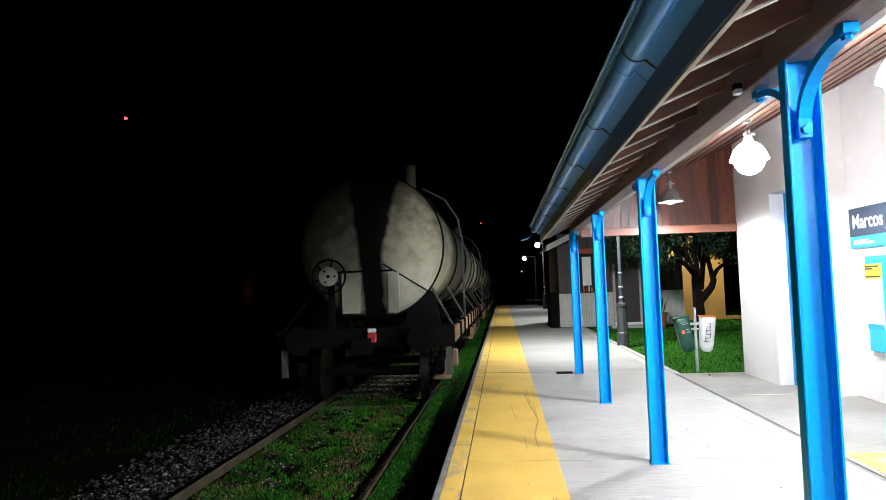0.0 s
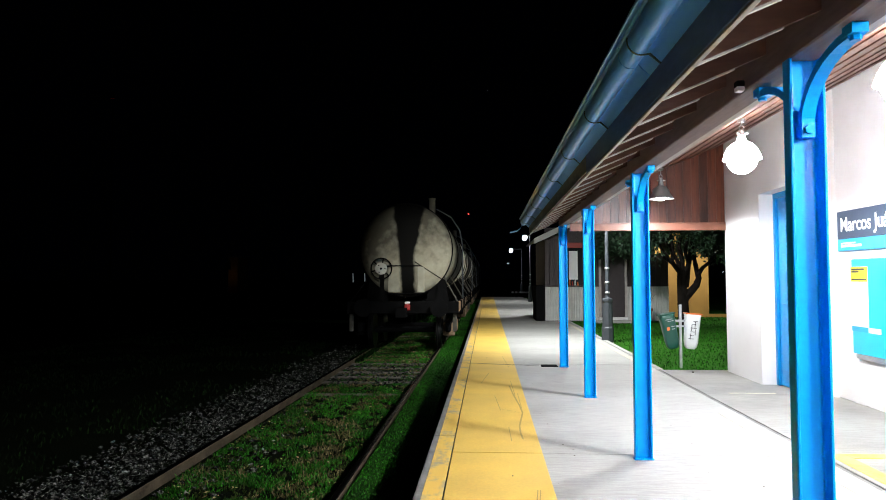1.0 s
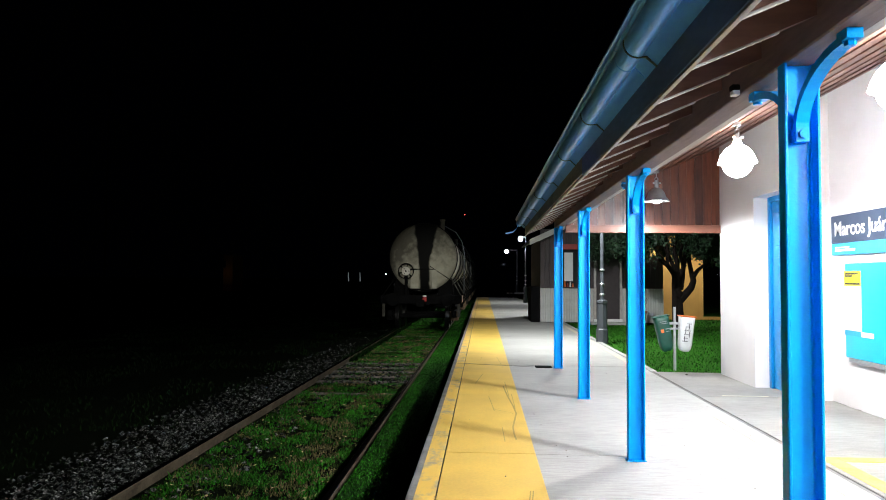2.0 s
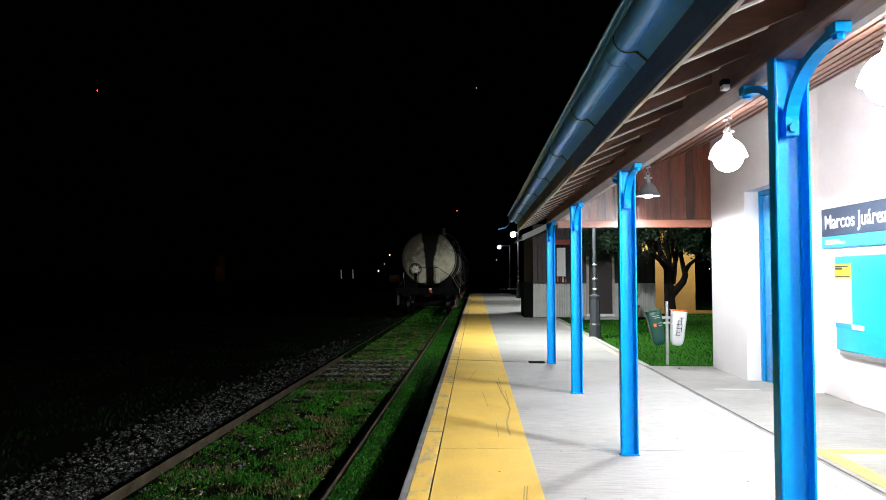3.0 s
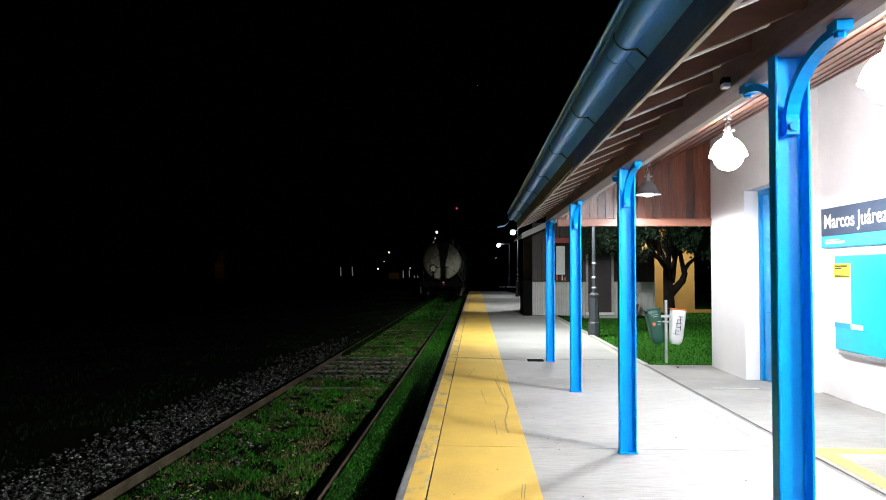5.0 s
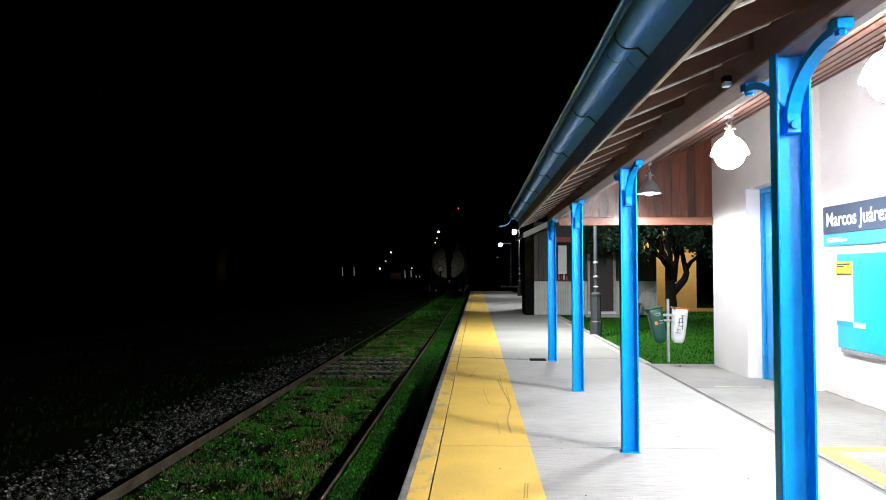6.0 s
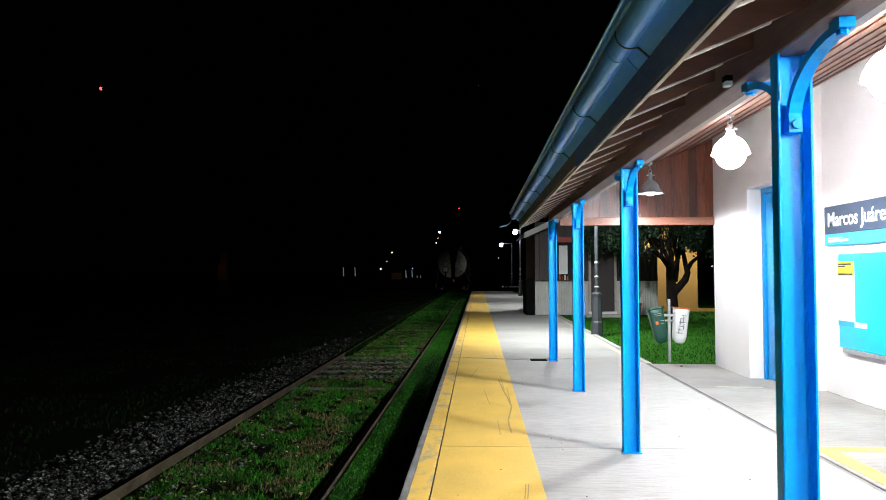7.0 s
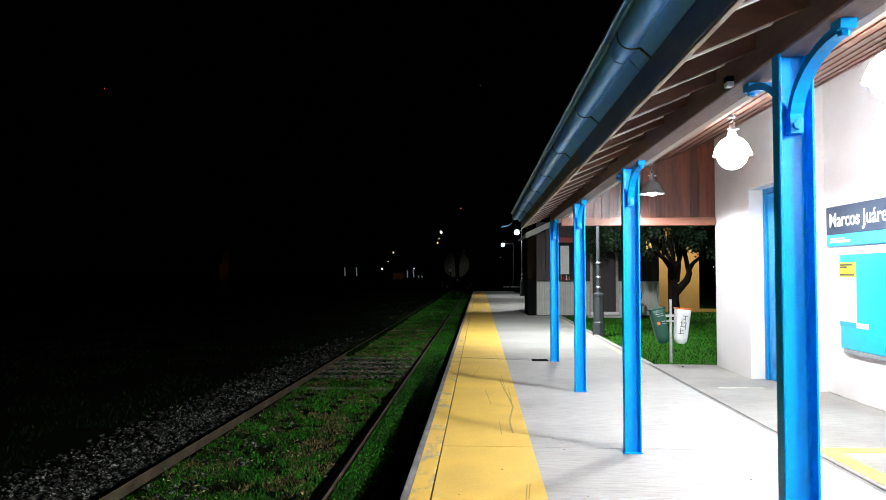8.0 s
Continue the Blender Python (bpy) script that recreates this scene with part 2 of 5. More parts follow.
# ---- ground, track ----
def build_ground():
    bm = bmesh.new()
    box(bm, -900, 900, -300, 1500, -1.5, GROUND_Z)
    tagged(obj("ground", bm, "soil"), "earth with thin grass beside the railway, darkened for the unlit field", "ground", kind="structure")
    bm = bmesh.new()
    box(bm, JOINT + 0.05, 60, 10.84, 52, -0.45, -0.045)
    tagged(obj("lawn", bm, "lawn_soil"), "raised lawn beside the platform", "lawn", kind="structure")
    # turf bank between the rail and the platform
    bm = bmesh.new()
    extrude_profile(bm, [(RAIL_R + 0.05, GROUND_Z - 0.02), (RAIL_R + 0.052, VERGE_Z - 0.008), (RAIL_R + 0.09, VERGE_Z), (EDGE + 0.1, VERGE_Z), (EDGE + 0.1, GROUND_Z - 0.02)], (-8, 60))
    tagged(obj("verge", bm, "turf_soil"), "low turf bank between rail and platform", "verge", kind="structure")
    # ballast shoulder beyond the far rail
    bm = bmesh.new()
    extrude_profile(bm, [(-4.35, GROUND_Z - 0.02), (-4.0, GROUND_Z + 0.012), (-3.15, GROUND_Z + 0.02), (-3.08, GROUND_Z - 0.02)], (-6, 60))
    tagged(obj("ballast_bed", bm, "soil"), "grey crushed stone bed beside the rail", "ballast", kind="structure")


def build_track():
    tr = thing("railway_track", "rusty railway track with grass between the rails", "railway track", TRACK_X, 0, RAIL_Z, kind="structure")
    hx = (RAIL_R - RAIL_L) / 2
    for sx in (1, -1):
        bm = bmesh.new()
        extrude_profile(bm, [(-0.036, -0.010), (-0.030, -0.002), (0.030, -0.002), (0.036, -0.010), (0.036, -0.035), (0.01, -0.045), (0.01, -0.115), (0.065, -0.13), (0.065, -0.14), (-0.065, -0.14), (-0.065, -0.13), (-0.01, -0.115), (-0.01, -0.045), (-0.036, -0.035)], (-8, 420))
        r = part("rail", bm, "rail_side", tr)
        r.location.x = sx * hx
        bm = bmesh.new()
        extrude_profile(bm, [(-0.029, -0.003), (0.029, -0.003), (0.024, 0.002), (0.010, 0.004), (-0.010, 0.004), (-0.024, 0.002)], (-8, 420))
        part("rail_head", bm, "steel_rail", r, "worn bright running surface")
    bm = bmesh.new()
    box(bm, -1.35, 1.35, -0.12, 0.12, -0.27, -0.102)
    bevel_all(bm, 0.012)
    first = part("sleeper", bm, "sleeper", tr)
    first.location = (0, 2.0, -0.02)
    for i in [k for k in range(-13, 90) if k]:
        y = 2.0 + i * 0.66
        lift = random.uniform(-0.006, 0.006) if 12.6 < y < 14.9 or random.random() < 0.12 else random.uniform(-0.034, -0.014)
        same("sleeper", first, tr, pose(random.uniform(-0.03, 0.03), y, lift, 0, 0, random.uniform(-1.2, 1.2)))


def scatter(n, x0, x1, y0, y1, power=1.6):
    """Even in x, denser towards the near end in y."""
    u = np.random.rand(n)
    y = y0 + (y1 - y0) * u ** power
    return np.random.uniform(x0, x1, n), y


def blades(name, spots, base_z, hmin, hmax, material, label, wide=0.004):
    x, y = spots
    n = len(x)
    ang = np.random.rand(n) * 2 * math.pi
    hgt = np.random.uniform(hmin, hmax, n) * np.random.uniform(0.5, 1, n)
    w = wide * np.random.uniform(0.6, 1.4, n) * (1 + np.maximum(y, 0) / 20)
    lean = np.random.uniform(0.1, 1.0, n) * hgt
    la = np.random.rand(n) * 2 * math.pi
    v = np.zeros((n, 5, 3))
    dx, dy = np.cos(ang) * w, np.sin(ang) * w
    v[:, 0] = np.stack([x - dx, y - dy, np.full(n, base_z)], 1)
    v[:, 1] = np.stack([x + dx, y + dy, np.full(n, base_z)], 1)
    mx, my = x + np.cos(la) * lean * 0.35, y + np.sin(la) * lean * 0.35
    v[:, 2] = np.stack([mx + dx * 0.7, my + dy * 0.7, base_z + hgt * 0.6], 1)
    v[:, 3] = np.stack([mx - dx * 0.7, my - dy * 0.7, base_z + hgt * 0.6], 1)
    v[:, 4] = np.stack([x + np.cos(la) * lean, y + np.sin(la) * lean, base_z + hgt], 1)
    k = np.arange(n)[:, None] * 5
    quads = (k + np.array([0, 1, 2, 3])).tolist()
    tris = (k + np.array([3, 2, 4])).tolist()
    return tagged(raw(name, v.reshape(-1, 3).tolist(), quads + tris, material), label, "grass", kind="stuff")


def patchy(x, y, scale, thr, seed):
    keep = [noise.noise(Vector((a * scale, b * scale * 0.8, seed))) + 0.35 * noise.noise(Vector((a * scale * 4, b * scale * 4, seed + 5))) > thr for a, b in zip(x, y)]
    keep = np.array(keep)
    return x[keep], y[keep]


def thinned(spots):
    """Leaves most blades off the sleepers and off the bare stretch of the track."""
    x, y = spots
    off = np.abs((y - 2.0 + 0.33) % 0.66 - 0.33) < 0.11
    bare = (y > 12.3) & (y < 15.0) & (x < RAIL_R - 0.35 + 0.1 * np.sin(y * 5)) & (x > RAIL_L)
    keep = np.random.rand(len(x)) < np.where(off, 0.75, 1.0) * np.where(bare, 0.22, 1.0)
    return x[keep], y[keep]


def build_grass():
    x, y = scatter(150000, RAIL_L + 0.06, RAIL_R - 0.05, 3.4, 30, 1.7)
    blades("track_grass", thinned(patchy(x, y, 3.2, 0.02, 3)), GROUND_Z, 0.008, 0.062, "grass", "green grass growing between the rails")
    x, y = scatter(60000, RAIL_L + 0.06, RAIL_R - 0.05, 3.4, 30, 1.7)
    blades("thin_grass", thinned(patchy(x, y, 4.0, 0.12, 21)), GROUND_Z, 0.006, 0.035, "grass", "thin short grass over the bare soil")
    x, y = scatter(70000, RAIL_L + 0.06, RAIL_R - 0.05, 3.4, 30, 1.7)
    blades("olive_grass", thinned(patchy(x, y, 5.0, 0.02, 33)), GROUND_Z, 0.006, 0.045, "olive_grass", "short olive grass mixed into the track")
    x, y = scatter(46000, RAIL_L + 0.06, RAIL_R - 0.05, 3.4, 26, 1.7)
    blades("dry_grass", patchy(x, y, 2.0, 0.08, 9), GROUND_Z, 0.01, 0.055, "dry_grass", "dry straw and dead grass between the rails")
    x, y = scatter(60000, RAIL_R + 0.06, EDGE - 0.02, 3.0, 52, 2.0)
    blades("verge_grass", (x, y), VERGE_Z - 0.005, 0.010, 0.036, "grass", "short green grass between rail and platform")
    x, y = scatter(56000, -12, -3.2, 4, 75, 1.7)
    blades("field_grass", patchy(x, y, 0.9, 0.0, 14), GROUND_Z, 0.03, 0.09, "field_grass", "short grass beyond the ballast, colour darkened for the unlit field")
    x, y = scatter(9000, RAIL_L + 0.05, RAIL_R - 0.05, 28, 80, 1.2)
    blades("far_grass", (x, y), GROUND_Z, 0.04, 0.12, "grass", "grass along the far track", 0.008)
    x, y = scatter(9000, RAIL_L - 0.12, RAIL_L + 0.14, 15.5, 60, 1.3)
    blades("rail_grass", (x, y), GROUND_Z, 0.08, 0.19, "field_grass", "taller grass closing over the far rail, in the darkened field green", 0.006)
    x, y = scatter(52000, RAIL_L + 0.06, EDGE - 0.02, -7.5, 3.5, 1.0)
    keep = x < RAIL_R - 0.05
    blades("near_grass", patchy(x[keep], y[keep], 1.9, -0.1, 3), GROUND_Z, 0.012, 0.065, "grass", "green grass over the track behind")
    x, y = scatter(36000, JOINT + 0.08, 12, 10.9, 27, 1.4)
    blades("lawn_grass", (x, y), -0.05, 0.02, 0.07, "grass", "mown green lawn grass", 0.005)


def build_litter():
    n = 2600
    x, y = scatter(n, RAIL_L + 0.08, EDGE - 0.25, 3.4, 24, 1.6)
    keep = (np.abs(x - RAIL_R) > 0.06) & ((x < RAIL_R) | (np.random.rand(n) < 0.25))
    x, y = x[keep], y[keep]
    n = len(x)
    a, t = np.random.rand(n) * 6.28, np.random.uniform(-0.4, 0.4, n)
    s = 0.004 + 0.026 * np.random.rand(n) ** 3.5
    c, d = np.cos(a) * s, np.sin(a) * s
    z = GROUND_Z + np.random.uniform(0.012, 0.05, n)
    q = np.stack([np.stack([x + c, y + d, z + t * s], 1), np.stack([x - d * 0.55, y + c * 0.55, z], 1), np.stack([x - c, y - d, z - t * s], 1), np.stack([x + d * 0.55, y - c * 0.55, z + 0.004], 1)], 1)
    tagged(raw("fallen_leaves", q.reshape(-1, 3).tolist(), (np.arange(n)[:, None] * 4 + np.arange(4)).tolist(), "dead_leaf"), "dry fallen leaves scattered over the track", "leaves", kind="stuff")


def build_grit():
    """Loose pebbles and crumbs lying on the platform."""
    rnd = random.Random(11)
    bm = bmesh.new()
    spots = [(3.0, 10.5, 0.02)] + [(rnd.uniform(-0.2, 3.9), 2.6 + 10 * rnd.random() ** 1.3, rnd.uniform(0.003, 0.007)) for _ in range(90)]
    for x, y, r in spots:
        if x > 3.5 and y > 8.3 or abs(x - COL_X) < 0.1:
            continue
        lathe(bm, [(r * 0.6, 0.003), (r, r * 0.5), (r * 0.7, r), (r * 0.1, r * 1.1)], 6, Matrix.Translation((x, y, 0)) @ Matrix.Scale(rnd.uniform(0.6, 1.2), 4, Vector((1, 0, 0))))
    tagged(obj("grit", bm, "sleeper"), "small dark pebbles and crumbs on the concrete", "grit", kind="stuff")


def build_stones():
    n = 36000
    x, y = scatter(n, -4.35, -3.07, 3.6, 40, 2.0)
    keep = np.random.rand(n) < np.clip(1.15 - np.abs(x + 3.5) * 1.35, 0.04, 1) * np.clip(1.35 - y / 15, 0.03, 1)
    x, y = x[keep], y[keep]
    x2, y2 = scatter(900, RAIL_L + 0.1, RAIL_R - 0.1, 12.0, 15.2, 1.0)
    x4, y4 = scatter(380, RAIL_L + 0.08, RAIL_L + 0.75, 4.0, 11.0, 1.4)
    x3, y3 = scatter(1500, -4.1, -3.08, -7.5, 3.6, 1.0)
    x, y = np.concatenate([x, x2, x3, x4]), np.concatenate([y, y2, y3, y4])
    n = len(x)
    base = np.array([(1, 0, 0), (0, 1, 0), (-1, 0, 0), (0, -1, 0), (0, 0, 1), (0, 0, -1), (0.65, 0.65, 0.5), (-0.65, 0.6, 0.45)], float)
    tri = [(0, 6, 4), (6, 1, 4), (1, 7, 4), (7, 2, 4), (2, 3, 4), (3, 0, 4), (6, 0, 5), (1, 6, 5), (7, 1, 5), (2, 7, 5), (3, 2, 5), (0, 3, 5)]
    v = base[None] * np.random.uniform(0.35, 1.5, (n, 8, 1)) * (0.006 + 0.032 * np.random.rand(n, 1, 1) ** 2.2) * np.array([1, 1, 0.6])
    a = np.random.rand(n) * 6.28
    c, s = np.cos(a)[:, None], np.sin(a)[:, None]
    vx, vy = v[:, :, 0] * c - v[:, :, 1] * s, v[:, :, 0] * s + v[:, :, 1] * c
    v[:, :, 0], v[:, :, 1] = vx + x[:, None], vy + y[:, None]
    v[:, :, 2] += GROUND_Z + 0.025 + np.random.rand(n)[:, None] * 0.02
    faces = (np.arange(n)[:, None, None] * 8 + np.array(tri)[None]).reshape(-1, 3).tolist()
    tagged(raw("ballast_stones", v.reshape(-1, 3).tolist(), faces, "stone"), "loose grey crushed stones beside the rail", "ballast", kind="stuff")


# ---- platform ----
def build_platform():
    pf = thing("platform", "concrete railway platform with a yellow safety strip", "platform", kind="structure")
    bm = bmesh.new()
    box(bm, EDGE + 0.05, JOINT - 0.01, -8, PLAT_END - 0.05, -0.75, -0.16)
    part("platform_base", bm, "concrete_old", pf)
    joints = [-8, 0.0, 5.65, 11.42, 17.1, 22.8, 28.5, 34.2, 39.9, 45.6, PLAT_END]
    for a, b in zip(joints, joints[1:]):
        g0, g1 = (0.014 if a == 11.42 else 0.004), (0.014 if b == 11.42 else 0.004)
        part("slab", bbox(GROOVE + 0.003, JOINT, a + g0, b - g1, -0.16, 0.0, 0.005), "concrete", pf)
        part("yellow_strip", bbox(GROOVE + 0.005, YEL, a + g0 + 0.002, b - g1 - 0.002, -0.01, 0.003, 0.001), "yellow", pf, "yellow painted safety strip")
    y = -8.0
    while y < PLAT_END - 0.1:
        e = min(y + 2.85, PLAT_END)
        part("coping", bbox(EDGE, GROOVE - 0.003, y + 0.003, e - 0.003, -0.14, 0.0, 0.012, 2), "concrete_old", pf, "worn grey concrete coping")
        part("coping_paint", bbox(EDGE + 0.055, GROOVE - 0.005, y + 0.006, e - 0.006, -0.006, 0.003, 0.001), "yellow_worn", pf, "worn yellow paint")
        y = e
    # apron before the building
    ap = thing("apron", "pale concrete apron before the station building", "pavement", kind="structure")
    for a, b in ((-8, 2.9), (2.9, 8.62), (8.62, 10.84)):
        part("slab", bbox(JOINT + 0.05, 6.5, a + 0.005, b - 0.005, -0.2, 0.0, 0.005), "concrete_apron", ap)
    bm = bmesh.new()
    box(bm, JOINT + 0.002, JOINT + 0.034, -8, 10.84, -0.2, -0.003)
    box(bm, JOINT + 0.034, JOINT + 0.05, -8, 10.84, -0.2, -0.05)
    part("joint_filler", bm, "concrete_old", ap, "grey joint filler with a dark open gap")
    part("yellow_line", bbox(2.66, 2.80, -6, 5.75, -0.004, 0.003, 0.001), "yellow_pale", ap, "faded yellow painted line")
    part("yellow_line", bbox(2.80, 4.0, 5.61, 5.75, -0.004, 0.003, 0.001), "yellow_pale", ap, "faded yellow painted line")
    part("yellow_line", bbox(2.36, 2.41, 2.0, 7.4, -0.004, 0.003, 0.001), "yellow_faint", ap, "thin faded yellow line")
    part("yellow_line", bbox(2.9, 3.45, 8.66, 8.70, -0.004, 0.003, 0.001), "yellow_faint", ap, "thin faded yellow line")
    part("yellow_line", bbox(2.41, 2.50, 11.6, 26.0, -0.004, 0.003, 0.001), "yellow_faint", pf, "faded yellow line along the kerb")
    # open joint along the foot of the wall
    bm = bmesh.new()
    rnd = random.Random(4)
    y = -6.0
    while y < 8.4:
        e = y + rnd.uniform(0.08, 0.35)
        d = rnd.uniform(0.004, 0.016)
        bm.faces.new([bm.verts.new(c) for c in ((WALL_X - d, y, 0.004), (WALL_X, y, 0.004), (WALL_X, e - 0.01, 0.004), (WALL_X - d * 0.6, e - 0.01, 0.004))])
        y = e if rnd.random() < 0.7 else e + rnd.uniform(0.05, 0.3)
    part("wall_joint", bm, "crack", ap, "dark crumbling joint at the foot of the wall")
    # kerb towards the lawn
    kb = thing("kerb", "pale concrete kerb between platform and lawn", "kerb", kind="structure")
    y = 10.86
    while y < 48:
        part("kerb_stone", bbox(JOINT + 0.002, JOINT + 0.10, y, y + 0.99, -0.3, 0.012, 0.01), "concrete", kb)
        y += 1.0
    # scuffs and plates lying on the floor
    bm = bmesh.new()
    pts = [(0.253, 9.144), (0.284, 8.359), (0.32, 7.768), (0.336, 7.315), (0.303, 6.966), (0.273, 6.648), (0.271, 6.36), (0.28, 6.117)]
    for (x0, y0), (x1, y1) in zip(pts, pts[1:]):
        v = [bm.verts.new(c) for c in ((x0, y0, 0.0045), (x0 + 0.016, y0, 0.0045), (x1 + 0.016, y1, 0.0045), (x1, y1, 0.0045))]
        bm.faces.new(v)
    part("scuff_mark", bm, "scuff", pf, "curved dark scuff on the yellow paint")
    bm = bmesh.new()
    for x0, y0, x1, y1 in ((0.287, 9.545, 0.304, 8.36), (0.338, 8.524, 0.342, 7.568), (0.062, 8.35, 0.115, 7.43), (0.176, 6.619, 0.184, 6.05), (0.308, 4.664, 0.28, 4.354), (0.327, 4.665, 0.298, 4.355), (-0.11, 9.326, -0.005, 10.325), (0.238, 12.567, 0.314, 10.987), (0.116, 7.526, 0.312, 7.314)):
        v = [bm.verts.new(c) for c in ((x0, y0, 0.0045), (x0 + 0.007, y0, 0.0045), (x1 + 0.007, y1, 0.0045), (x1, y1, 0.0045))]
        bm.faces.new(v)
    part("scuff_mark", bm, "scuff", pf, "thin scuffs on the yellow paint")
    bm = bmesh.new()
    cx = [(-0.473 + (1.280) * k / 14, 11.580 + (-0.365) * k / 14 + random.uniform(-0.012, 0.012)) for k in range(15)]
    for (x0, y0), (x1, y1) in zip(cx, cx[1:]):
        bm.faces.new([bm.verts.new(c) for c in ((x0, y0 - 0.022, 0.0045), (x1, y1 - 0.022, 0.0045), (x1, y1 + 0.022, 0.0045), (x0, y0 + 0.022, 0.0045))])
    part("crack", bm, "crack", pf, "dark crack across the slab to the drain")
    bm = bbox(0.83, 1.09, 11.1, 11.34, 0.0, 0.012, 0.004)
    tagged(obj("drain_cover", bm, "black_steel"), "dark iron drain cover in the platform", "drain cover")


# ---- canopy ----
CAN_Y0, CAN_Y1 = -7.0, 11.45


def column_thing():
    c = thing("canopy_column", "glossy bright blue steel canopy column", "column", COL_X, COL_Y0, 0, "canopy columns")
    bm = bmesh.new()
    hw, d0, d1 = 0.066, -0.040, 0.016
    left = [(-hw, d1), (-hw, d0 + 0.004), (-hw + 0.004, d0), (-hw + 0.010, d0), (-hw + 0.014, d0 + 0.005)] + [(-hw + 0.016 + 0.018 * (1 - math.cos(q)), 0.004 - 0.018 * (1 - math.sin(q))) for q in (math.pi / 2 * i / 4 for i in range(5))]
    section = left + [(-x, y) for x, y in left[::-1]]
    lo = [bm.verts.new((x, y, 0)) for x, y in section]
    hi = [bm.verts.new((x, y, BEAM_Z)) for x, y in section]
    n = len(section)
    for i in range(n):
        bm.faces.new((lo[i], lo[(i + 1) % n], hi[(i + 1) % n], hi[i]))
    bm.faces.new(lo[::-1])
    bm.faces.new(hi)
    part("shaft", bm, "blue", c, "", True)
    part("base_plate", bbox(-0.075, 0.075, -0.05, 0.03, 0.0, 0.008, 0.002), "blue", c)
    for s in (-1, 1):
        bm = bmesh.new()
        arc = [(s * (0.02 + 0.36 * (1 - math.cos(a))), BEAM_Z - 0.265 + 0.235 * math.sin(a)) for a in (math.pi / 2 * i / 9 for i in range(10))]
        for (y0, z0), (y1, z1) in zip(arc, arc[1:]):
            d = Vector((0, y1 - y0, z1 - z0)).normalized()
            nrm = Vector((0, -d.z, d.y)) * 0.015
            vs = []
            for y, z in ((y0, z0), (y1, z1)):
                for sgn in (-1, 1):
                    for x in (-0.024, 0.024):
                        vs.append(bm.verts.new(Vector((x, y, z)) + nrm * sgn))
            for f in ((0, 1, 3, 2), (4, 6, 7, 5), (0, 4, 5, 1), (2, 3, 7, 6), (0, 2, 6, 4), (1, 5, 7, 3)):
                bm.faces.new([vs[i] for i in f])
        box(bm, -0.026, 0.026, min(s * 0.35, s * 0.415), max(s * 0.35, s * 0.415), BEAM_Z - 0.036, BEAM_Z - 0.002)
        box(bm, -0.024, 0.024, min(s * 0.0, s * 0.042), max(s * 0.0, s * 0.042), BEAM_Z - 0.30, BEAM_Z - 0.245)
        br = part("bracket", bm, "blue", c, "curved blue bracket under the beam")
        for y, z in ((s * 0.383, BEAM_Z - 0.054), (s * 0.055, BEAM_Z - 0.272)):
            bm = bmesh.new()
            if abs(y) > 0.2:
                cyl(bm, (0, y, z), (0, y, z + 0.02), 0.018, n=6)
            else:
                cyl(bm, (0, y, z), (0, y - s * 0.02, z), 0.018, n=6)
            part("bolt", bm, "blue", br)
    return c


